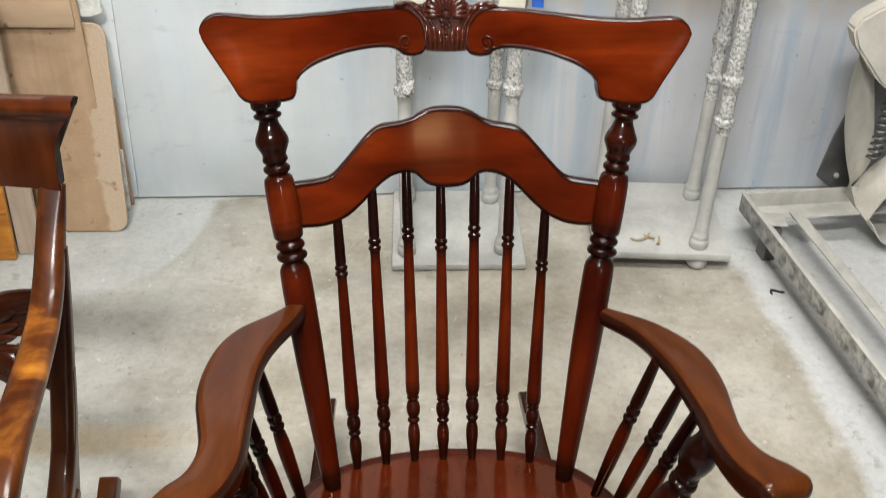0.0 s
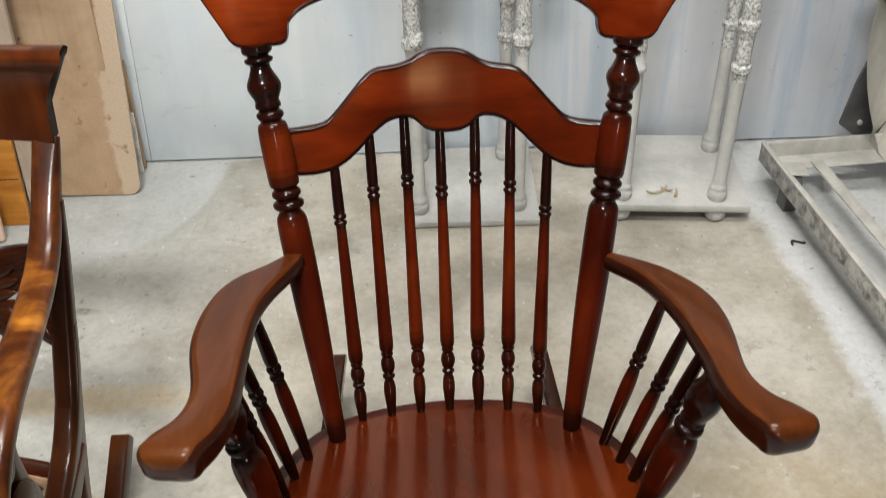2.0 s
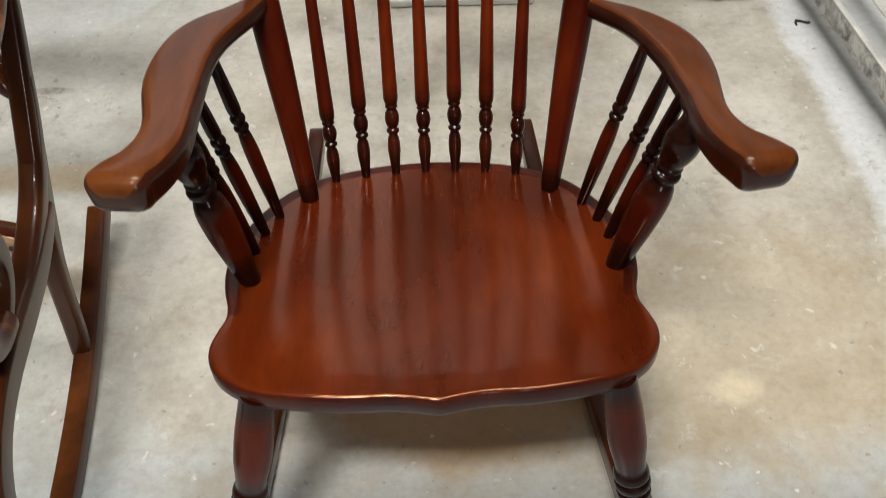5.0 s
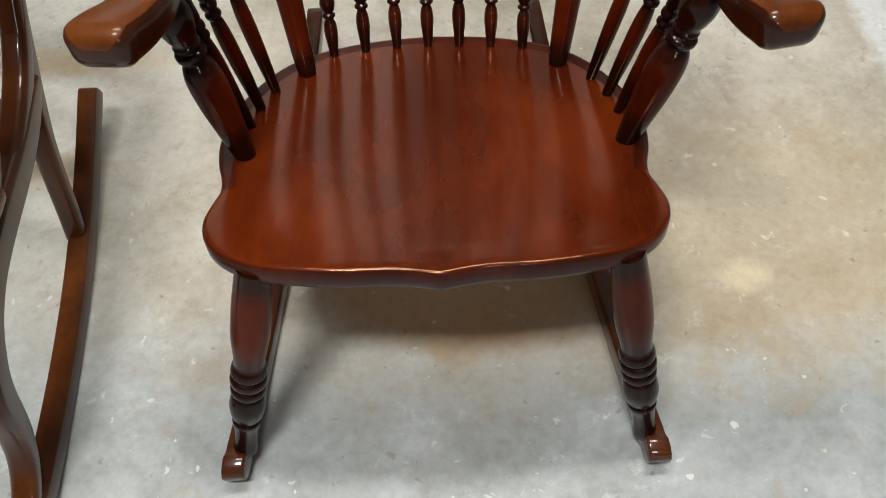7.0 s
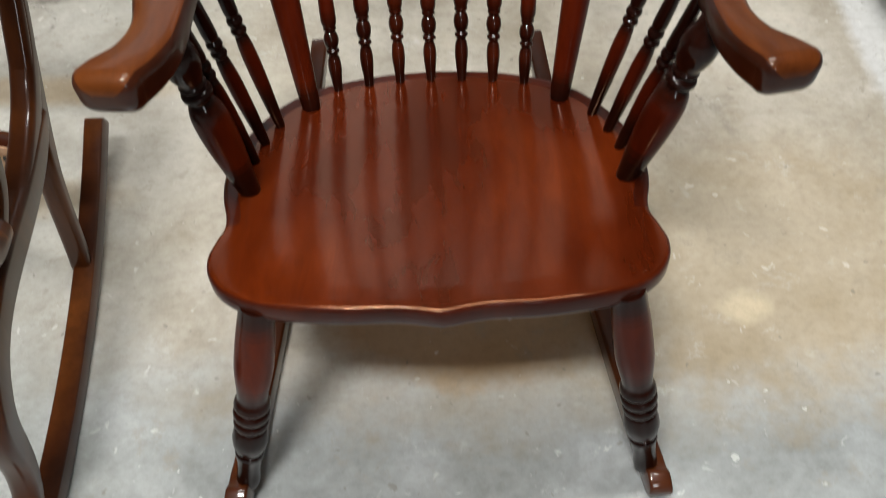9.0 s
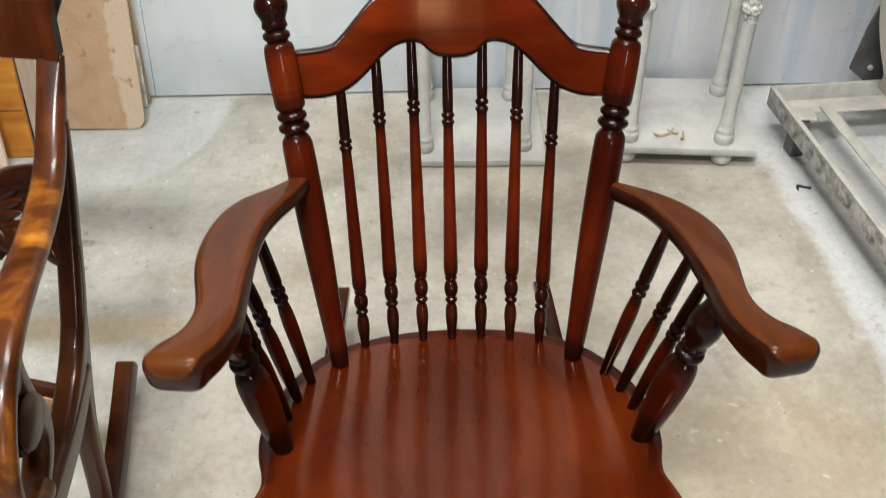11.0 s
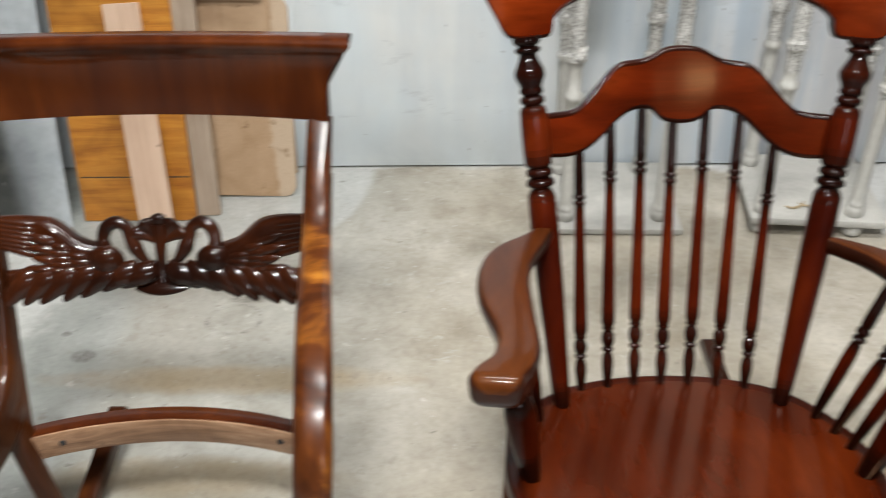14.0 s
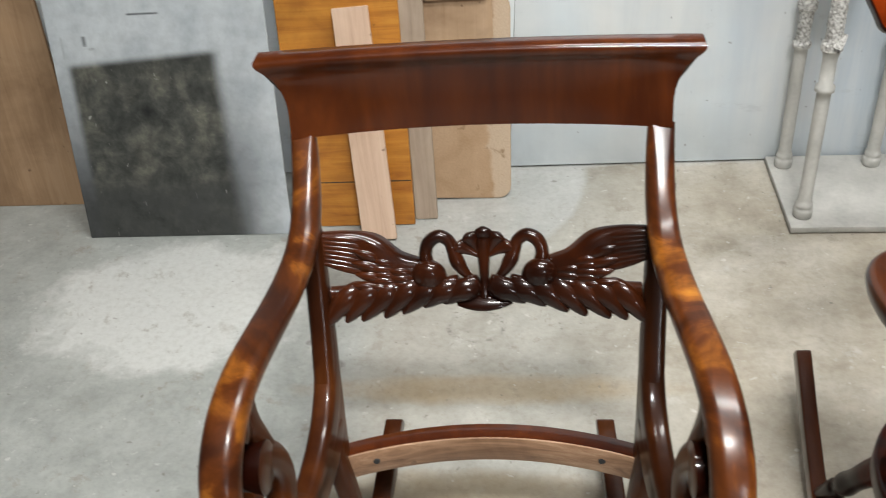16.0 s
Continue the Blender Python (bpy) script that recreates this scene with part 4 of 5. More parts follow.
for sx in (-1, 1):
    inner, outer, lift = ARMS[sx]
    ci, co = smooth_curve(inner, 4), smooth_curve(outer, 4)
    sections = []
    for k, (a, b) in enumerate(zip(ci, co)):
        s = k / (len(ci) - 1)
        pa, pb = Vector((sx * a[0], a[1] - OY, 0)), Vector((sx * b[0], b[1] - OY, 0))
        w = (pb - pa).length
        u_dir = (pb - pa) / w
        mid_p = (pa + pb) / 2
        t = 0.029 + 0.021 * s * s
        sec = []
        for u, v in rounded(w, t, 0.012 + 0.004 * s, 5):
            pull = 1 - 0.12 * (0.5 - v / t)
            q = mid_p + u_dir * u * pull
            ztop = 0.6335 + lift + 0.17 * (1.205 - (q.y + OY))
            sec.append(Vector((q.x, q.y, ztop - t / 2 + v)))
        sections.append(sec)
    last = sections[-1]
    mid_p = sum(last, Vector()) / len(last)
    ahead = Vector((-u_dir.y, u_dir.x, 0)) * (-sx)
    ahead = (ahead + Vector((0, 0, -0.17 * ahead.y))).normalized()
    for k in range(1, 12):
        a = radians(7.6 * k)
        wide, high = math.cos(a) ** 0.45, math.cos(a) ** 0.75
        row = []
        for p in last:
            d = p - mid_p
            along = u_dir * d.dot(u_dir)
            row.append(mid_p + ahead * (0.0205 * math.sin(a)) + along * wide + (d - along) * high)
        sections.append(row)
    n = len(sections[0])
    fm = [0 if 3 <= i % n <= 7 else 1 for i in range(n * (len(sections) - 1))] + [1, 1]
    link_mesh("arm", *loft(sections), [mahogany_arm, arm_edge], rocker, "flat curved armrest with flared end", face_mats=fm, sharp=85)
    reach = 1.06 if sx < 0 else 1.0
    shift = -0.014 if sx < 0 else 0.006
    # turned arm support and three small spindles
    turned("arm_support", (sx * 0.2365, 0.937 - OY, 0.384), (sx * (0.2925 + shift), 0.934 - OY, 0.645 + (0.012 if sx < 0 else 0)),
           [(0, 0.0125, 1), (0.04, 0.014, 1), (0.2, 0.018, 0), (0.36, 0.0215, 0), (0.5, 0.022, 0), (0.58, 0.0185, 1), (0.62, 0.013, 1), (0.64, 0.018, 1), (0.665, 0.018, 1), (0.68, 0.0135, 1), (0.7, 0.0165, 1), (0.72, 0.0145, 1),
            (0.76, 0.0185, 1), (0.82, 0.022, 1), (0.88, 0.021, 1), (0.93, 0.016, 1), (1.0, 0.014, 1)], TURNED, rocker, seg=16)
    for (xb, yb), top in (((0.2125, 1.072), (0.2575, 1.074, 0.628)), ((0.228, 1.033), (0.2745, 1.016, 0.638)), ((0.237, 0.995), (0.2795, 0.966, 0.646))):
        foot = Vector((sx * xb, yb - OY, seat_z(yb) - 0.006))
        turned("arm_spindle", foot, foot + (Vector((sx * (top[0] + (0.009 if sx > 0 else -0.007)), top[1] - OY, top[2])) - foot) * reach,
               [(0, 0.0062, 1), (0.08, 0.0075, 1), (0.25, 0.0095, 0), (0.45, 0.0102, 0), (0.56, 0.0085, 1), (0.585, 0.0065, 1), (0.6, 0.0098, 1), (0.615, 0.0098, 1), (0.63, 0.0068, 1), (0.65, 0.0098, 1), (0.67, 0.0098, 1),
                (0.69, 0.0068, 1), (0.71, 0.0092, 1), (0.85, 0.0085, 1), (1.0, 0.007, 1)], TURNED, rocker, seg=12)
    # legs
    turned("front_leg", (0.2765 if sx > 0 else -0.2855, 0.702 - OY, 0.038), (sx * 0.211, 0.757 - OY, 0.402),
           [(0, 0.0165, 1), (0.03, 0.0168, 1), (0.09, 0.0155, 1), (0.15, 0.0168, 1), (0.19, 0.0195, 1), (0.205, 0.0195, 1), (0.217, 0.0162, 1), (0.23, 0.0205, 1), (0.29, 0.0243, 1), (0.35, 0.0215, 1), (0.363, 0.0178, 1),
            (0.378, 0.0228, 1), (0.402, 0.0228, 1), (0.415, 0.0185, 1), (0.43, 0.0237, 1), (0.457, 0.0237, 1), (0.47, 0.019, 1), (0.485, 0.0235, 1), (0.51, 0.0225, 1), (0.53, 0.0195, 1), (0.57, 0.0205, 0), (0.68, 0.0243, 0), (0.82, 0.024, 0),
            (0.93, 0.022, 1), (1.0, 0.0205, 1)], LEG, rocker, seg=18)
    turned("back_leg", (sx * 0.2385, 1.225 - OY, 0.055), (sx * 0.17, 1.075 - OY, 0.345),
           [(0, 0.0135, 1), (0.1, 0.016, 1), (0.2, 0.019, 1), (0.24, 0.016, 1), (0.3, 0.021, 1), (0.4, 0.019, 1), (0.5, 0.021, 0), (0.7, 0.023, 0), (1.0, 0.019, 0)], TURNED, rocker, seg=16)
    # curved runner with a rounded, slightly swollen nose
    foot_x, taper = (0.298, 0.105) if sx < 0 else (0.290, 0.124)
    sections = []
    for s in NOSE + list(np.linspace(0.06, 0.858, 38)) + [0.862, 0.865, 0.867]:
        y = 0.655 + s
        n = Vector((0, -(y - 0.9) / 1.6, 1)).normalized()
        h = (nose_height(s) - 0.006 * s) * float(np.interp(s, (0.856, 0.862, 0.865, 0.867), (1.0, 0.9, 0.76, 0.5)))
        c0 = Vector((sx * (foot_x - taper * (y - 0.664)), y - OY, (y - 0.9) ** 2 / 3.2)) + n * (0.02 if s < 0.02 else h / 2)
        sections.append([c0 + Vector((u, 0, 0)) + n * v for u, v in rounded(0.0315 - 0.003 * s, h, 0.004, 3)])
    link_mesh("runner", *loft(sections), runner_mat, rocker, "curved rocker runner", sharp=50)


# ---- the brown scroll-arm rocker without its seat cushion ----
CX2, CY2 = -0.658, 1.0
swan_chair = thing("rocking_chair", "brown mahogany scroll-arm rocking chair with carved back, its seat missing", "chair", (CX2, CY2, 0))


def side_x(y, z):
    """Half the width over the outer faces: the sides splay forward and lean out."""
    return 0.212 + (0.07 + 0.02 * min(1.0, max(0.0, z / 0.3))) * (1.355 - y) + 0.095 * z


def ribbon(name, stations, sx, mats, label="", thick=0.038, inset=0.002, steps=6, swell=0.0, bow=0.0):
    """A flat-sided, round-fronted member that lies in the side plane. stations: y, z, width."""
    c = smooth_curve(stations, steps)
    for k in range(40):
        n = 3 if k > 12 else 0
        c[1:-1, 2 if n else 0:] = ((c[:-2] + 2 * c[1:-1] + c[2:]) / 4)[:, 2 if n else 0:]
    sections = []
    for i in range(len(c)):
        t = c[min(i + 1, len(c) - 1)][:2] - c[max(i - 1, 0)][:2]
        t /= np.hypot(*t)
        nrm = np.array((-t[1], t[0]))
        y, z, w = c[i]
        th = thick + (swell - thick) * min(1.0, 2.2 * i / (len(c) - 1)) if swell else thick
        sec = []
        for u, v in rounded(th, w, min(w, th) * (0.44 if swell else 0.34), 6):
            py, pz = y + nrm[0] * v, z + nrm[1] * v
            out = bow * min(1.0, max(0.0, (1.25 - py) / 0.45))
            sec.append(Vector((sx * (side_x(py, pz) - th / 2 - inset + out + u), py - CY2, pz)))
        sections.append(sec)
    return link_mesh(name, *loft(sections), mats, swan_chair, label, sharp=48)


for sx in (-1, 1):
    ribbon("arm", [(1.310, 0.772, 0.014), (1.291, 0.74, 0.028), (1.244, 0.684, 0.04), (1.195, 0.650, 0.036), (1.13, 0.637, 0.031), (1.05, 0.637, 0.029), (0.97, 0.642, 0.030), (0.9, 0.638, 0.033), (0.835, 0.611, 0.035),
                   (0.793, 0.562, 0.034), (0.777, 0.505, 0.032), (0.786, 0.452, 0.032), (0.82, 0.418, 0.034), (0.868, 0.408, 0.036)], sx, figured, "curved scroll arm with amber flame figure", inset=0.006, swell=0.049, bow=0.013)
    ribbon("stile", [(1.259, 0.7, 0.018), (1.246, 0.655, 0.026), (1.228, 0.60, 0.032), (1.192, 0.52, 0.034), (1.150, 0.44, 0.042), (1.112, 0.365, 0.06), (1.088, 0.29, 0.034), (1.082, 0.21, 0.027), (1.084, 0.12, 0.024), (1.082, 0.045, 0.026)], sx, brown_z, thick=0.034, inset=0.004)
    ribbon("front_leg", [(1.112, 0.362, 0.034), (1.07, 0.35, 0.062), (1.0, 0.344, 0.058), (0.92, 0.352, 0.062), (0.84, 0.362, 0.062), (0.765, 0.36, 0.062), (0.702, 0.326, 0.062), (0.672, 0.262, 0.056), (0.676, 0.185, 0.044),
                         (0.664, 0.118, 0.036), (0.636, 0.08, 0.035), (0.616, 0.066, 0.03), (0.606, 0.064, 0.02)], sx, brown_z, "bowed front leg running up into the seat side", inset=0.001)
    # the volute under the arm, a rolled knob and its stem
    ribbon("scroll", [(0.868, 0.408, 0.036), (0.908, 0.428, 0.038), (0.924, 0.468, 0.044), (0.908, 0.512, 0.05), (0.882, 0.535, 0.05), (0.86, 0.528, 0.04), (0.85, 0.505, 0.03)], sx, brown_z, thick=0.036, inset=0.003)
    ribbon("scroll_stem", [(0.906, 0.53, 0.034), (0.9, 0.565, 0.03), (0.894, 0.598, 0.032), (0.9, 0.63, 0.04)], sx, brown_z, thick=0.034, inset=0.004)
    for (y, z), r, t in (((0.874, 0.53), 0.036, 0.04), ((0.872, 0.6), 0.017, 0.032)):
        x = side_x(y, z) - 0.021
        turned("scroll_knob", (sx * (x - t / 2), y - CY2, z), (sx * (x + t / 2), y - CY2, z), [(0, r * 0.88, 1), (0.04, r * 0.97, 0), (0.12, r, 0), (0.88, r, 0), (0.96, r * 0.97, 1), (1, r * 0.88, 1)], [toned, brown_z], swan_chair, seg=24, steps=2)
    # the sweep that carries the stile over into the seat side
    ribbon("seat_side", [(1.196, 0.53, 0.026), (1.172, 0.472, 0.03), (1.135, 0.418, 0.04), (1.08, 0.378, 0.046), (1.0, 0.358, 0.046), (0.94, 0.356, 0.044)], sx, brown_z, thick=0.036, inset=0.003)
    # runner
    sections = []
    for s in NOSE + list(np.linspace(0.06, 0.78, 36)) + [0.784, 0.787, 0.789]:
        y = 0.574 + s
        n = Vector((0, -(y - 0.86) / 1.45, 1)).normalized()
        h = nose_height(s) * float(np.interp(s, (0.0, 0.035, 0.05, 0.778, 0.784, 0.787, 0.789), (1.2, 1.15, 0.93, 0.93, 0.86, 0.74, 0.5)))
        p = Vector((sx * (side_x(y, 0.0) - 0.009), y - CY2, (y - 0.86) ** 2 / 2.9)) + n * (0.024 if s < 0.02 else h / 2)
        sections.append([p + Vector((u, 0, 0)) + n * v for u, v in rounded(0.037 - 0.005 * s, h, 0.004, 3)])
    link_mesh("runner", *loft(sections), brown_z, swan_chair, "curved rocker runner", sharp=50)


def crest_pt(x, z, d=0.0):
    z = 0.77 + 0.93 * (z - 0.77)
    return Vector((x, 1.292 + 0.2 * (z - 0.773) + (0.032 - 0.15 * (z - 0.773)) * (1 - (x / 0.3) ** 2) + d - CY2, z))


# broad crest board, hollowed ends, rolled top edge
sections = []
for k in range(61):
    s = -1 + 2 * k / 60
    sec = []
    prof = [(0.770, 0.0), (0.785, 0.0005), (0.80, 0.001), (0.815, 0.002), (0.83, 0.0028), (0.842, 0.003), (0.853, 0.003), (0.862, 0.0025), (0.87, 0.001), (0.877, -0.002), (0.883, -0.006), (0.889, -0.0095), (0.895, -0.0112),
            (0.900, -0.0095), (0.9035, -0.005), (0.905, 0.002), (0.905, 0.018), (0.900, 0.024), (0.89, 0.0255), (0.87, 0.026), (0.85, 0.026), (0.82, 0.026), (0.80, 0.026), (0.772, 0.024)]
    for z, d in prof:
        flare = float(np.interp((z - 0.77) / 0.135, (0, 0.31, 0.42, 0.5, 0.6, 0.69, 0.82, 0.9, 0.95, 1.0), (0, 0, 0.035, 0.1, 0.22, 0.37, 0.7, 0.92, 1.0, 0.9)))
        sec.append(crest_pt(s * (0.279 + 0.0405 * flare), z, d))
    sections.append(sec)
cv, cf = loft(sections)
link_mesh("crest_board", cv, cf, [brown_x, brown_end], swan_chair, "broad brown crest board with rolled top edge", [0] * (len(cf) - 2) + [1, 1], sharp=42)

# rear seat rail, bowed backwards: polished top, bare front
def rail_pt(x, z, d):
    return Vector((x, 1.083 + 0.048 * (1 - (x / 0.245) ** 2) + d - CY2, z))


sections = [[rail_pt(-0.236 + 0.472 * k / 36, 0.276 + v, 0.017 + u) for u, v in rounded(0.034, 0.052, 0.003, 2)] for k in range(37)]
rv, rf = loft(sections)
fm = []
for f in rf:
    zs = [rv[i].z for i in f]
    ds = [rv[i].y + CY2 - 1.083 - 0.048 * (1 - (rv[i].x / 0.245) ** 2) for i in f]
    fm.append(1 if max(ds) < 0.004 else 0)
link_mesh("seat_rail", rv, rf, [brown_x, bare_rail_mat], swan_chair, "bowed rear seat rail with bare wood front", fm, sharp=40)
# flat black discs: the dark of the screw holes is only their colour
for x in (-0.185, 0.178):
    b = rail_pt(x, 0.278, -0.0005)
    turned("screw_hole", b + Vector((0, 0.002, 0)), b + Vector((0, -0.001, 0)), [(0, 0.006, 0), (1, 0.0055, 0)], [dark_gap], swan_chair, seg=10, steps=1)


def splat_pt(x, z, d=0.0):
    z = 0.507 + 0.95 * (z - 0.512)
    return Vector((x, 1.195 + 0.45 * (z - 0.53) + 0.03 * (1 - (x / 0.25) ** 2) - d - CY2, z))


OUT = Vector((0, -0.91, 0.41))
for sx in (-1, 1):
    # folded wing: a full shoulder, covert feathers below it, long flat flight feathers out to the stile
    top = smooth_curve([(0.083, 0.583), (0.1, 0.592), (0.127, 0.603), (0.161, 0.631), (0.2, 0.643), (0.246, 0.648)], 5)
    low = smooth_curve([(0.083, 0.553), (0.11, 0.548), (0.15, 0.556), (0.18, 0.576), (0.21, 0.592), (0.246, 0.602)], 5)
    sections = []
    for x, hi in top:
        lo = np.interp(x, low[:, 0], low[:, 1])
        full = float(np.interp(x, (0.083, 0.12, 0.165, 0.19, 0.246), (0.02, 0.03, 0.03, 0.018, 0.014)))
        sections.append([splat_pt(sx * x, (hi + lo) / 2 + v, u) for u, v in rounded(full, hi - lo, 0.4 * full, 5)])
    shapes = [loft(sections)]
    feathers = []
    rng = random.Random(5)
    for k in range(7):
        f = k / 6
        feathers.append(lens_shape(splat_pt(sx * (0.168 + 0.01 * f), 0.577 + 0.052 * f, 0.0066), splat_pt(sx * 0.249, 0.606 + 0.038 * f, 0.0058), 0.0115, 0.0022, OUT, 10, 8))
    for row, (xa, xb, n) in enumerate(((0.1, 0.142, 3), (0.126, 0.17, 4), (0.148, 0.192, 3))):
        for k in range(n):
            f = k / (n - 1)
            rise = 0.02 * row
            feathers.append(lens_shape(splat_pt(sx * (xa + 0.006 * f), 0.560 + 0.3 * rise + (0.016 + 0.3 * rise) * f, 0.0105),
                                       splat_pt(sx * (xb + 0.01 * rng.random()), 0.561 + 0.6 * rise + (0.024 + 0.3 * rise) * f, 0.0125), 0.0165, 0.0042, OUT, 8, 8))
    for k in range(3):
        feathers.append(lens_shape(splat_pt(sx * (0.115 + 0.018 * k), 0.555 + 0.002 * k, 0.007), splat_pt(sx * (0.168 + 0.022 * k), 0.556 + 0.006 * k, 0.008), 0.016, 0.008, OUT))
    # breast, curved neck and bowed head as one plain carving
    shapes.append(ball_shape(splat_pt(sx * 0.086, 0.567, 0.004), 0.029, 0.02, 0.028, 18, 12))
    neck = smooth_curve([(0.086, 0.58, 0.0125), (0.0895, 0.6, 0.0105), (0.083, 0.618, 0.011), (0.067, 0.6255, 0.0105), (0.0525, 0.617, 0.010), (0.047, 0.602, 0.0105), (0.0405, 0.586, 0.0122), (0.03, 0.57, 0.0085), (0.016, 0.556, 0.0045), (0.004, 0.546, 0.003)], 5)
    shapes.append(loft(tube([splat_pt(sx * x, z, 0.003) for x, z, _ in neck], [r for _, _, r in neck], 10)))
    wing = link_mesh("carved_wing", *join_shapes(shapes), carved, swan_chair, "dark carved wing with curling neck", sharp=60)
    for piece in feathers:
        link_mesh("feather", *piece, carved, wing, sharp=60)
    # leaf garland along the lower edge
    shapes = []
    leaves = []
    back = []
    for k in range(13):
        x = 0.012 + 0.0188 * k
        back.append([splat_pt(sx * x, 0.534 + 0.0006 * k + v, u - 0.003) for u, v in rounded(0.014, 0.026 + 0.0012 * k, 0.005, 3)])
    shapes.append(loft(back))
    for k in range(7):
        x = 0.012 + 0.0302 * k
        hi = 0.552 + 0.0006 * k
        lo = 0.517 - 0.0016 * k + (0.006 if k < 2 else 0) + 0.005 * rng.random()
        tip = min(x + 0.05 + 0.008 * rng.random(), 0.246)
        mid_x, mid_z = x + 0.03, (hi + lo) / 2 + 0.004
        c = smooth_curve([(x - 0.004, hi + 0.004), (x + 0.012, hi - 0.003), (mid_x, mid_z), (tip, lo)], 5)
        rings = []
        for i in range(len(c)):
            t = c[min(i + 1, len(c) - 1)] - c[max(i - 1, 0)]
            t = t / np.hypot(*t)
            f = i / (len(c) - 1)
            wd = 0.0195 * math.sin(math.pi * min(0.975, 0.14 + 0.84 * f)) ** 0.55
            row = []
            for q in range(10):
                a = 2 * math.pi * q / 10
                u, v = wd * math.cos(a), (0.0045 + 0.4 * wd) * math.sin(a)
                row.append(splat_pt(sx * (c[i][0] - t[1] * u), c[i][1] + t[0] * u, 0.006 + 0.004 * math.sin(math.pi * f) + 0.12 * u + v))
            rings.append(row)
        leaves.append((loft(rings), lens_shape(splat_pt(sx * (x + 0.004), hi + 0.001, 0.0135), splat_pt(sx * (tip - 0.006), lo + 0.009, 0.0125), 0.0035, 0.002, OUT, 8, 6)))
    garland = link_mesh("leaf_garland", *join_shapes(shapes), carved, swan_chair, "dark carved leaf garland", sharp=60)
    for blade in leaves:
        link_mesh("leaf", *join_shapes(blade), carved, garland, sharp=60)
shapes = [lens_shape(splat_pt(-0.043, 0.524, 0.006), splat_pt(0.043, 0.524, 0.006), 0.027, 0.0045, Vector((0.1, -0.637, 0.765)), 14, 14)]
stem = smooth_curve([(0.0, 0.53, 0.009), (0.0, 0.55, 0.0075), (0.0, 0.575, 0.0085), (0.0, 0.6, 0.011), (0.0, 0.62, 0.012)], 5)
shapes.append(loft(tube([splat_pt(x, z, 0.002) for x, z, _ in stem], [r for _, _, r in stem], 10)))
petals = []
for k in range(5):
    mid_a = -58 + 29 * k
    rings = []
    for i in range(13):
        f = i / 12
        r = 0.006 + (0.044 if k != 2 else 0.047) * f
        half_w = 0.0012 + 0.0142 * f ** 0.8 * math.sqrt(max(0.0, 1 - max(0.0, (f - 0.8) / 0.21) ** 2))
        a = radians(mid_a * (0.72 + 0.28 * f))
        rings.append([splat_pt(r * 1.05 * math.sin(a) + half_w * math.cos(q) * math.cos(a), 0.586 + r * math.cos(a) - half_w * math.cos(q) * math.sin(a), 0.002 + 0.007 * f ** 3 + (0.003 + 0.3 * half_w) * math.sin(q))
                      for q in (2 * math.pi * j / 12 for j in range(12))])
    petals.append((loft(rings),))
flower = link_mesh("carved_flower", *join_shapes(shapes), carved, swan_chair, "dark carved flower on a stem", sharp=60)
for petal in petals:
    link_mesh("petal", *join_shapes(petal), carved, flower, sharp=60)


# ---- boards leaning on the wall ----
def leaning(name, label, category, x0, x1, y0, lean, length, thick, material, tilt=0.0, round_top=0.0, group=""):
    """A board standing on its lower edge, its top against the wall. Local x along the foot, z up the board."""
    m = pose((x0 + x1) / 2, y0, 0, -math.degrees(math.atan(lean)), tilt, 0)
    w = x1 - x0
    b = bmesh.new()
    r = round_top or 0.003
    pts = []
    for cx, cz, a0 in ((1, 1, 0), (-1, 1, 90), (-1, -1, 180), (1, -1, 270)):
        rr = r if (cz > 0 or name == "fibreboard") else 0.003
        if cx < 0:
            rr = 0.003
        for i in range(6):
            a = radians(a0 + 18 * i)
            pts.append((cx * (w / 2 - rr) + rr * math.cos(a), length / 2 + cz * (length / 2 - rr) + rr * math.sin(a)))
    vs = [b.verts.new((px, 0, pz)) for px, pz in pts]
    f = b.faces.new(vs)
    ext = bmesh.ops.extrude_face_region(b, geom=[f])
    bmesh.ops.translate(b, vec=(0, thick, 0), verts=[v for v in ext["geom"] if isinstance(v, bmesh.types.BMVert)])
    bmesh.ops.recalc_face_normals(b, faces=b.faces)
    bmesh.ops.bevel(b, geom=[e for e in b.edges if e.calc_face_angle(0) > 1.2], offset=0.0015, segments=1, affect="EDGES")
    ob = part(name, b, material, None)
    # the foot touches the floor along its front or back lower edge
    ob.matrix_world = m
    low = min((m @ v.co).z for v in ob.data.vertices)
    ob.matrix_world = Matrix.Translation((0, 0, -low)) @ m
    return tagged(ob, label, category, group)


G = "boards leaning on the wall"
leaning("hardboard_sheet", "large brown hardboard sheet leaning on the wall", "board", -2.62, -1.895, 2.325, 0.1, 1.25, 0.012, brown_board_mat, group=G)
sheet = leaning("metal_sheet", "pale grey sheet with a black sprayed rectangle, leaning on boards", "sheet", -1.83, -1.25, 2.15, 0.24, 1.15, 0.006, sheet_mat, group=G)
leaning("plywood_board", "orange varnished plywood board with a dark joint", "board", -1.225, -0.912, 2.18, 0.2, 1.25, 0.014, orange_ply_mat, group=G)
leaning("plank", "short pale planed plank leaning on the plywood", "plank", -1.046, -0.954, 2.105, 0.29, 0.61, 0.014, pale_plank_mat, tilt=-3.0, group=G)
leaning("plank", "greyed dusty plank leaning on the wall", "plank", -0.913, -0.852, 2.205, 0.17, 1.25, 0.016, grey_plank_mat, group=G)
leaning("fibreboard", "tan fibreboard with rounded corners leaning on the wall", "board", -0.885, -0.652, 2.303, 0.2, 0.562, 0.012, fibre_mat, tilt=1.6, round_top=0.035, group=G)
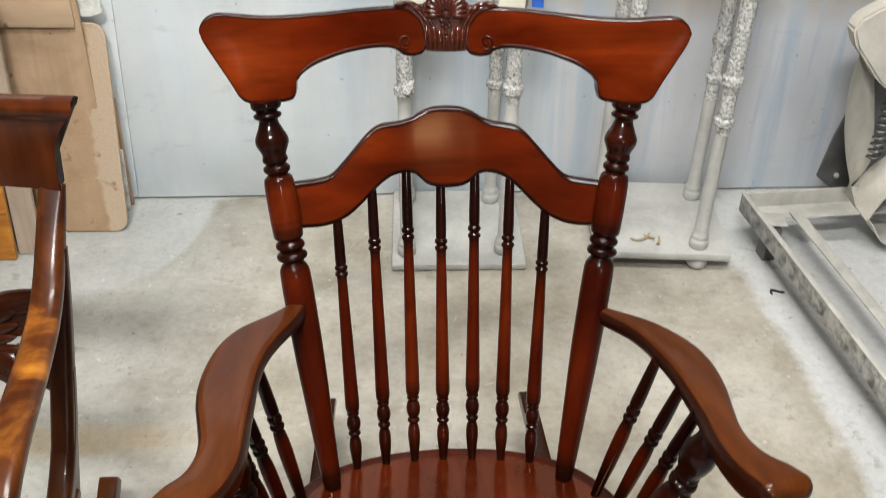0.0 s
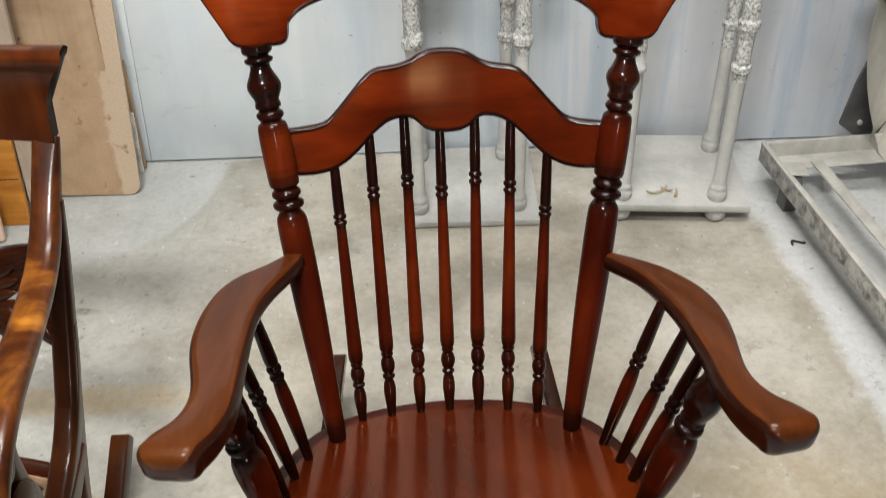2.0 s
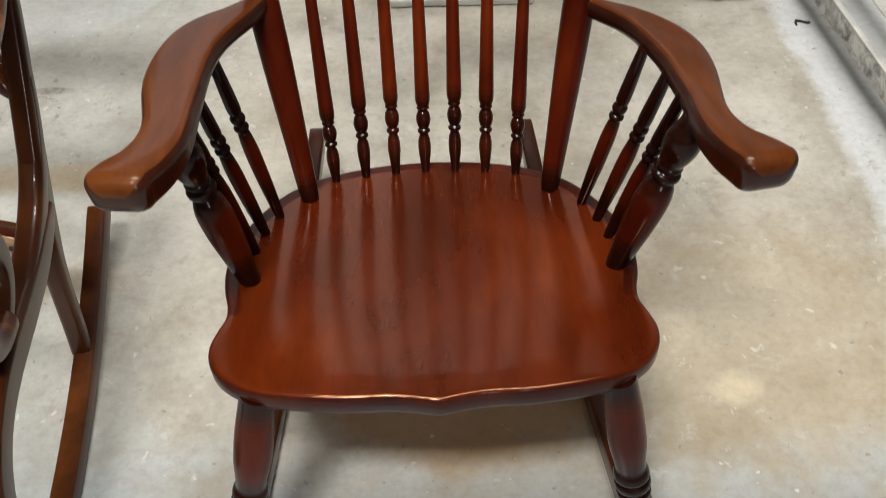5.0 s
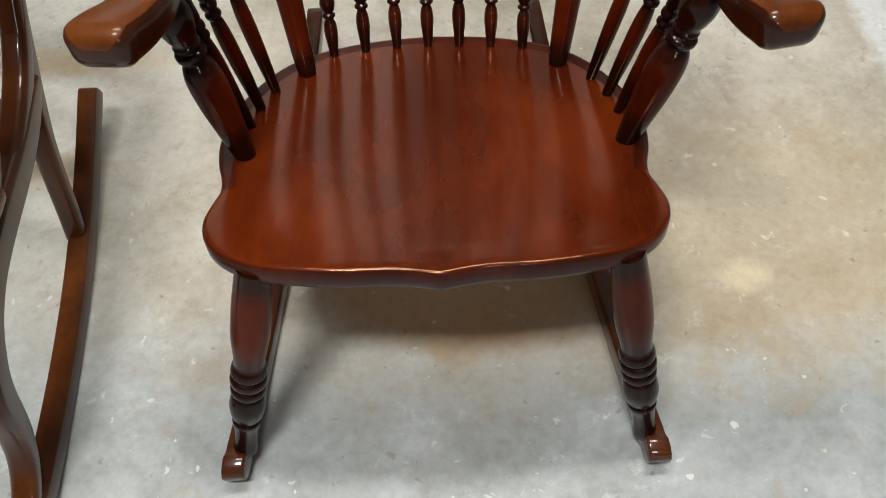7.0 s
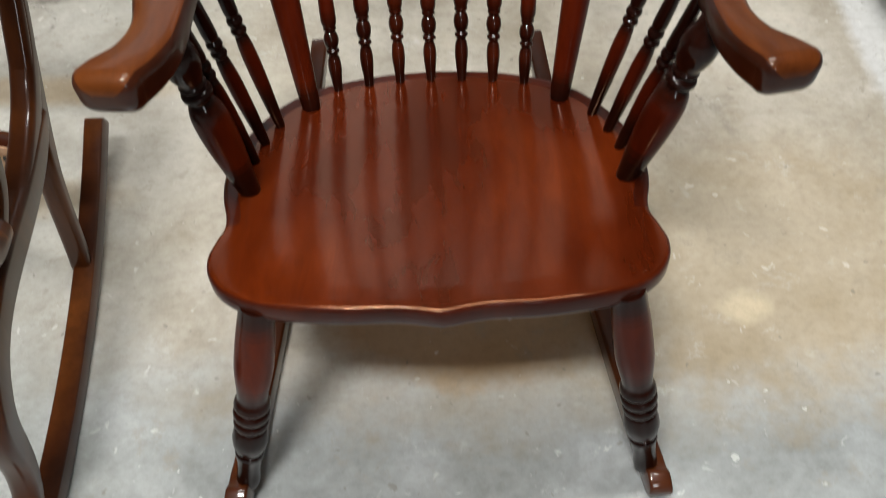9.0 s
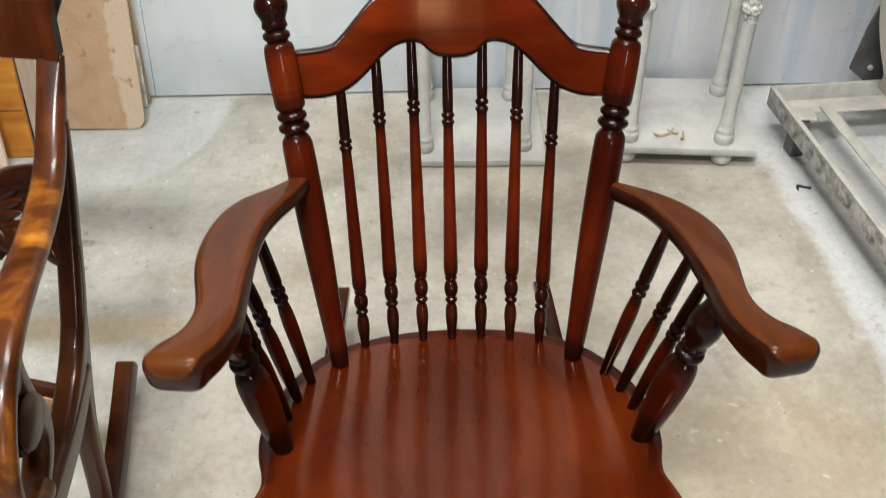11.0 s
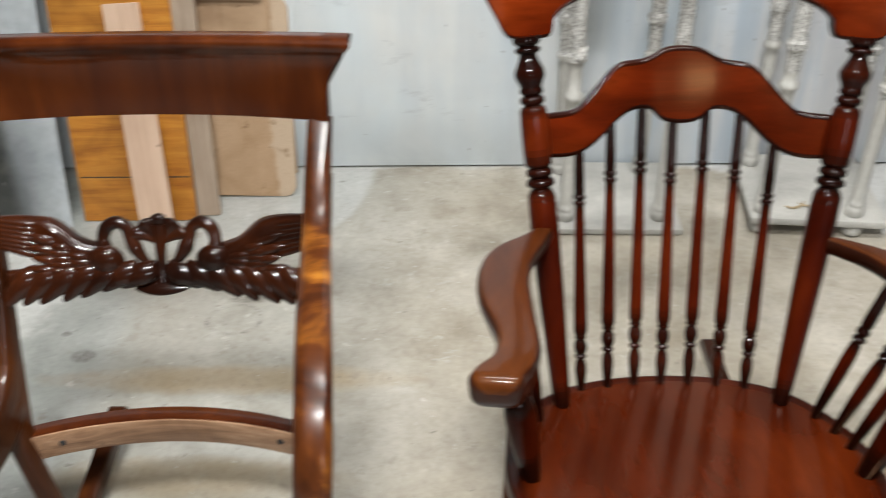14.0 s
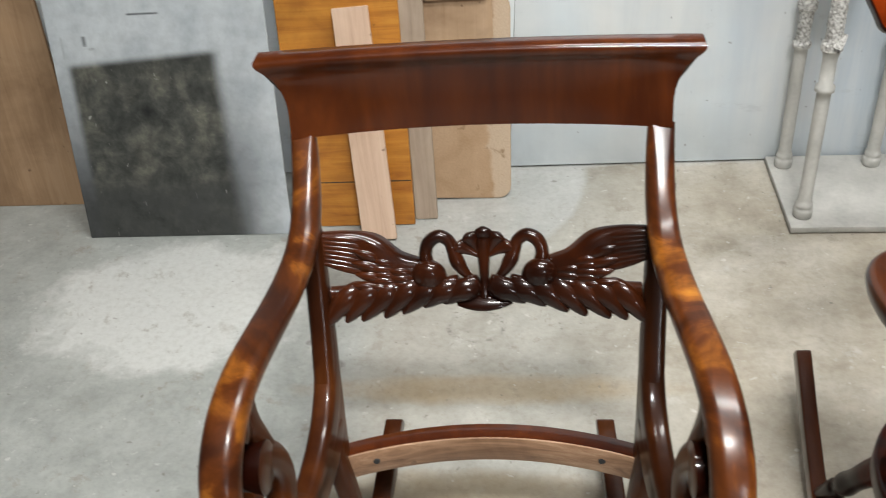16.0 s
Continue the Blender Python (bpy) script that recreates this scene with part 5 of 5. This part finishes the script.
leaning("hardboard_sheet", "tan hardboard sheet behind the fibreboard", "board", -0.93, -0.684, 2.345, 0.075, 1.2, 0.01, tan_board_mat, group=G)
# a torn corner piece, a block and a white strip at the fibreboard's edge
tagged(box("cardboard_strip", (0.222, 0.006, 0.066), pose(-0.806, 2.3815, 0.590, -4.3, 0.6, 0), strip_mat, bevel=0.002), "tan cardboard strip lying across the boards", "cardboard")
rng = random.Random(9)
torn = bmesh.new()
bmesh.ops.create_cube(torn, size=1.0)
bmesh.ops.subdivide_edges(torn, edges=torn.edges[:], cuts=4, use_grid_fill=True)
for v in torn.verts:
    ragged = 1.0 - 0.22 * max(0.0, v.co.x + 0.2) * (1 + rng.random())
    v.co = Vector((v.co.x * 0.052 + 0.004 * rng.random(), v.co.y * 0.02 + 0.002 * rng.random(), v.co.z * 0.042 * ragged + 0.005 * (rng.random() - 0.5)))
block = part("foam_block", torn, foam_mat, None)
block.matrix_world = pose(-0.664, 2.425, 0.591, 0, -4, 0)
tagged(block, "torn dirty white foam block stuck behind the cardboard", "foam")
tagged(box("wood_strip", (0.016, 0.012, 0.33), pose(-0.6705, 2.443, 0.166, -1, 1.6, 0), tan_board_mat), "short raw wood strip standing against the wall", "wood")
tagged(box("foam_strip", (0.012, 0.012, 0.185), pose(-0.6715, 2.42, 0.095, -2, 3, 0), foam_mat), "narrow white foam strip beside the fibreboard", "strip")
# near-black strip added to draw the joint across the plywood
tagged(box("plywood_joint_strip", (0.306, 0.004, 0.005), pose(-1.066, 2.2062, 0.128), dark_gap), "thin dark strip standing in for the joint in the plywood", "strip")


# ---- white plant stands crusted with overspray ----
def column(name, base, height, parent, crust_from, seed, r=0.0165):
    """A turned column: foot rings, smooth shaft, two collars and a crusted upper part."""
    prof = [(0, 0.0215), (0.003, 0.0235), (0.02, 0.0242), (0.025, 0.0225), (0.028, 0.0195), (0.033, 0.0215), (0.039, 0.0215), (0.043, 0.0185), (0.052, 0.0168), (0.2, 0.0168), (0.33, r), (0.352, r), (0.358, 0.0225), (0.37, 0.0225), (0.376, r),
            (0.44, r), (0.455, 0.019), (0.462, 0.0235), (0.478, 0.0235), (0.485, 0.018), (0.56, 0.0175), (0.66, 0.018), (0.68, 0.021), (0.7, 0.021), (0.72, 0.018), (height, 0.018)]
    zs = np.unique(np.concatenate([[p[0] for p in prof], np.arange(crust_from, height, 0.0026)]))
    zs = zs[zs <= height]
    seg = 38
    rng = random.Random(seed)
    rings = []
    for z in zs:
        rr = float(np.interp(z, [p[0] for p in prof], [p[1] for p in prof]))
        row = []
        for k in range(seg):
            a = 2 * math.pi * k / seg
            d = 0.0
            if z > crust_from:
                p = Vector((math.cos(a) * 3.6, math.sin(a) * 3.6, z * 190 + seed * 7))
                d = 0.0027 * max(0.0, noise.noise(p) + 0.2) + 0.0009 * rng.random() - 0.0004
            row.append(Vector(base) + Vector(((rr + d) * math.cos(a), (rr + d) * math.sin(a), z)))
        rings.append(row)
    v, f = loft(rings)
    fm = [1 if zs[i // seg] > crust_from else 0 for i in range(seg * (len(rings) - 1))] + [0, 0]
    return link_mesh(name, v, f, [white_stand, crust], parent, "turned column crusted with overspray" if crust_from < height else "", fm, sharp=70)


stand_a = thing("plant_stand", "white four-column stand on a thin square board, crusted with overspray", "stand", (0.24, 2.287, 0), group="white stands by the wall", rz=-1.0)
box("base_board", (0.346, 0.356, 0.018), pose(0, -0.0105, 0.012), white_stand, stand_a, bevel=0.003)
for k, (x, y, c) in enumerate(((-0.135, -0.135, 0.46), (0.118, -0.13, 0.43), (-0.135, 0.115, 0.36), (0.1, 0.115, 0.33))):
    column("column", (x, y, 0.021), 1.05, stand_a, c, k + 1)
box("shelf_board", (0.36, 0.335, 0.018), pose(0, 0, 1.08), white_stand, stand_a, bevel=0.003)
stand_b = thing("plant_stand", "white four-column stand on bun feet, crusted with overspray", "stand", (0.775, 2.255, 0), group="white stands by the wall", rz=-5.0)
box("base_board", (0.35, 0.345, 0.022), pose(0, 0, 0.046), white_stand, stand_b, bevel=0.005)
for k, (x, y, c) in enumerate(((-0.143, -0.135, 0.40), (0.094, -0.135, 0.33), (-0.135, 0.115, 0.38), (0.117, 0.1, 0.30))):
    column("column", (x, y, 0.057), 1.05, stand_b, c, k + 11)
    turned("bun_foot", (x * 1.02, y * 1.06, 0.0), (x * 1.02, y * 1.06, 0.036), [(0, 0.016, 0), (0.25, 0.025, 0), (0.6, 0.026, 0), (0.9, 0.02, 0), (1, 0.018, 0)], [white_stand], stand_b, seg=18)
box("shelf_board", (0.35, 0.345, 0.022), pose(0, 0, 1.118), white_stand, stand_b, bevel=0.005)


def paper(name, label, at, w, h, material, bend, rx=0, ry=0, rz=0):
    rows = []
    for i in range(9):
        z = -h * i / 8
        rows.append([Vector((w * (k / 6 - 0.5), bend * math.sin(3.0 * i / 8 + 0.4 * k) , z)) for k in range(7)])
    v = [p for r in rows for p in r]
    n = len(v)
    v += [p + Vector((0, 0.0012, 0)) for p in v]
    f = []
    for i in range(8):
        for k in range(6):
            a = i * 7 + k
            f.append((a, a + 1, a + 8, a + 7))
            f.append((n + a + 7, n + a + 8, n + a + 1, n + a))
    border = [k for k in range(7)] + [7 * i + 6 for i in range(1, 9)] + [56 + k for k in range(5, -1, -1)] + [7 * i for i in range(7, 0, -1)]
    for a, b in zip(border, border[1:] + border[:1]):
        f.append((a, b, n + b, n + a))
    ob = link_mesh(name, v, f, material)
    ob.matrix_world = pose(*at, rx, ry, rz)
    return tagged(ob, label, "paper" if "paper" in name else "tape")


paper("masking_paper", "cream masking paper hanging from the stand's column", (0.128, 2.118, 0.86), 0.052, 0.146, paper_mat, 0.003)
paper("masking_paper", "cream torn masking paper hanging from the stand's column", (0.35, 2.105, 0.86), 0.056, 0.17, paper_mat, 0.006, 0, 6, 10)
paper("tape_strip", "blue masking tape strip hanging from the stand", (0.387, 2.112, 0.86), 0.026, 0.155, blue_tape, 0.003, 0, -2, -15)
paper("tape_strip", "blue masking tape strip hanging from the stand", (0.15, 2.11, 0.86), 0.03, 0.088, blue_tape, 0.003, 0, 2, 10)
paper("masking_paper", "small torn scrap of masking paper stuck to the column", (0.12, 2.126, 0.53), 0.015, 0.036, crust, 0.004, 0, 24, 15)
# offcuts of tape on the stand's board
offcut = raw_wood("tape_offcut", (0.3, 0.22, 0.12), (0.38, 0.3, 0.18), (0.45, 0.36, 0.24))
for x, y, a, r, turn in ((0.715, 2.14, 20, 0.05, 75), (0.758, 2.128, 70, 0.045, 45), (0.738, 2.15, 150, 0.03, 60)):
    sections = []
    for k in range(11):
        b = radians(turn * (k / 10 - 0.5))
        c = Vector((r * math.sin(b), r * (1 - math.cos(b)), 0.004 + 0.007 * (k / 10 - 0.5) ** 2 * 4))
        out = Vector((-math.sin(b), math.cos(b), 0))
        w = 0.0045 * (0.4 + 0.6 * math.sin(math.pi * min(1, k / 10 + 0.08)))
        sections.append([c + out * u + Vector((0, 0, v)) for u, v in ((-w, -0.0006), (w, -0.0006), (w, 0.0006), (-w, 0.0006))])
    t = link_mesh("tape_scrap", *loft(sections), offcut)
    t.matrix_world = pose(x, y, 0.0565, 0, 0, a)
    tagged(t, "curled brown tape scrap lying on the stand's board", "scrap")


# ---- steel cart frame and the machine on it ----
cart = thing("steel_cart", "low dusty steel cart frame on small wheels", "cart", (0.991, 2.217, 0))


def bar(name, p, q, w, h, material, parent, z=0.15, label=""):
    """A flat bar between two plan points, its top at z."""
    p, q = Vector((*p, 0)), Vector((*q, 0))
    d = q - p
    m = Matrix.Translation((p + q) / 2 + Vector((0, 0, z - h / 2))) @ Matrix.Rotation(math.atan2(d.y, d.x), 4, "Z")
    return box(name, (d.length, w, h), m, material, parent, label, 0.002)


RX, RY = 0.108, -1.0
bar("side_rail", (0.0, 0.0), (0.78 * RX, 0.78 * RY), 0.008, 0.052, rack_side, cart, label="worn steel side rail")
bar("side_ledge", (0.026, -0.01), (0.026 + 0.77 * RX, -0.01 + 0.77 * RY), 0.048, 0.005, rack_mat, cart, 0.106)
bar("rim_bar", (0.0, 0.0), (0.78 * RX, 0.78 * RY), 0.013, 0.005, rack_mat, cart, 0.1535)
bar("back_rail", (0.0, 0.0), (0.62, 0.045), 0.008, 0.052, rack_mat, cart)
bar("back_ledge", (0.02, -0.032), (0.62, 0.012), 0.062, 0.005, rack_mat, cart, 0.1065)
bar("cross_bar", (0.135, -0.035), (0.135 + 0.72 * RX, -0.035 - 0.72), 0.032, 0.006, rack_mat, cart, 0.113, "dusty inner steel bar")
box("gusset_plate", (0.06, 0.06, 0.005), pose(0.068, -0.068, 0.1105, 0, 0, -7), rack_mat, cart)
for k in (0.07, 0.72):
    x, y = 0.055 + k * RX, -0.01 - k
    box("leg", (0.035, 0.045, 0.1), pose(x, y, 0.052, 0, 0, 6), dark_steel, cart)
box("leg", (0.035, 0.045, 0.1), pose(0.58, 0.0, 0.054), dark_steel, cart)

machine = thing("machine", "cream and dark steel sanding machine resting on the cart", "machine", (1.3, 2.2, 0.115))


def bent_sheet(name, points, depth, thick, material, label=""):
    """A sheet bent along a profile in x and z, and depth long in y."""
    c = smooth_curve(points, 6)
    sections = []
    for i, (x, z) in enumerate(c):
        t = c[min(i + 1, len(c) - 1)] - c[max(i - 1, 0)]
        t = t / np.hypot(*t)
        nx, nz = -t[1], t[0]
        sections.append([Vector((x + nx * v, u, z + nz * v)) for u, v in ((-depth / 2, -thick / 2), (depth / 2, -thick / 2), (depth / 2, thick / 2), (-depth / 2, thick / 2))])
    return link_mesh(name, *loft(sections), material, machine, label, sharp=40)


# hood plate with a rounded corner
bent = bmesh.new()
hood = [(-0.16, 0.504), (-0.15, 0.531), (-0.115, 0.555), (0.12, 0.68), (0.35, 0.68), (0.35, 0.30), (0.02, 0.31), (-0.064, 0.373), (-0.141, 0.461), (-0.153, 0.486)]
hv = [bent.verts.new((x, -0.03, z)) for x, z in hood]
hf = bent.faces.new(hv)
ext = bmesh.ops.extrude_face_region(bent, geom=[hf])
bmesh.ops.translate(bent, vec=(0, 0.05, 0), verts=[v for v in ext["geom"] if isinstance(v, bmesh.types.BMVert)])
bmesh.ops.recalc_face_normals(bent, faces=bent.faces)
bmesh.ops.bevel(bent, geom=bent.edges[:], offset=0.006, segments=2, affect="EDGES")
part("hood", bent, machine_white, machine, "cream painted hood plate")
guard_l = smooth_curve([(-0.152, 0.474), (-0.153, 0.385), (-0.138, 0.285), (-0.103, 0.174), (-0.04, 0.033)], 6)
guard_r = smooth_curve([(-0.062, 0.44), (-0.012, 0.275), (0.022, 0.145), (0.02, 0.08), (-0.02, 0.01)], 6)
sections = []
for (xa, za), (xb, zb) in zip(guard_l, guard_r):
    row = [Vector((xa + (xb - xa) * u, -0.065 + 0.115 * u + 0.022 * math.sin(math.pi * u), za + (zb - za) * u)) for u in (0, 0.2, 0.4, 0.6, 0.8, 1.0)]
    sections.append(row + [p + Vector((0.002, 0.004, 0)) for p in row[::-1]])
link_mesh("guard", *loft(sections), machine_white, machine, "curved cream guard sheet", sharp=40)
bent_sheet("chute", [(0.0, -0.005), (0.03, 0.07), (0.09, 0.13), (0.2, 0.2), (0.35, 0.25)], 0.13, 0.004, machine_white)
bent_sheet("chute", [(0.02, -0.02), (0.07, -0.08), (0.16, -0.1), (0.3, -0.1)], 0.13, 0.004, machine_white)
plate = bmesh.new()
pv = [plate.verts.new((x, 0.06, z)) for x, z in ((-0.1, 0.055), (-0.085, 0.174), (-0.02, 0.45), (0.05, 0.52), (0.2, 0.62), (0.35, 0.62), (0.35, 0.0), (0.034, -0.05))]
pf = plate.faces.new(pv)
ext = bmesh.ops.extrude_face_region(plate, geom=[pf])
bmesh.ops.translate(plate, vec=(0, 0.008, 0), verts=[v for v in ext["geom"] if isinstance(v, bmesh.types.BMVert)])
bmesh.ops.recalc_face_normals(plate, faces=plate.faces)
part("side_plate", plate, dark_steel, machine, "dark steel side plate")
turned("bolt", (-0.05, 0.062, 0.06), (-0.05, 0.052, 0.06), [(0, 0.007, 0), (0.8, 0.007, 0), (1, 0.005, 0)], [rack_mat], machine, seg=10, steps=1)
coil = [Vector((0.0 + 0.016 * math.cos(a * 0.7), 0.0 + 0.016 * math.sin(a * 0.7), 0.14 + 0.0021 * a)) for a in range(110)]
link_mesh("spring", *loft(tube(coil, 0.003, 6)), dark_steel, machine, "dark coil spring")

# ---- scraps on the floor ----
sc = []
for k in range(9):
    s = k / 8
    sc.append([Vector((0.032 * (s - 0.5), 0.010 * math.sin(5 * s), 0.003)) + Vector((0, u, v)) for u, v in rounded(0.008, 0.006, 0.002, 2)])
scrap = link_mesh("rubber_scrap", *loft(sc), black_scrap_mat)
scrap.matrix_world = pose(1.032, 1.984, 0.0, 0, 0, 28)
tagged(scrap, "small curled black scrap lying on the concrete", "scrap")
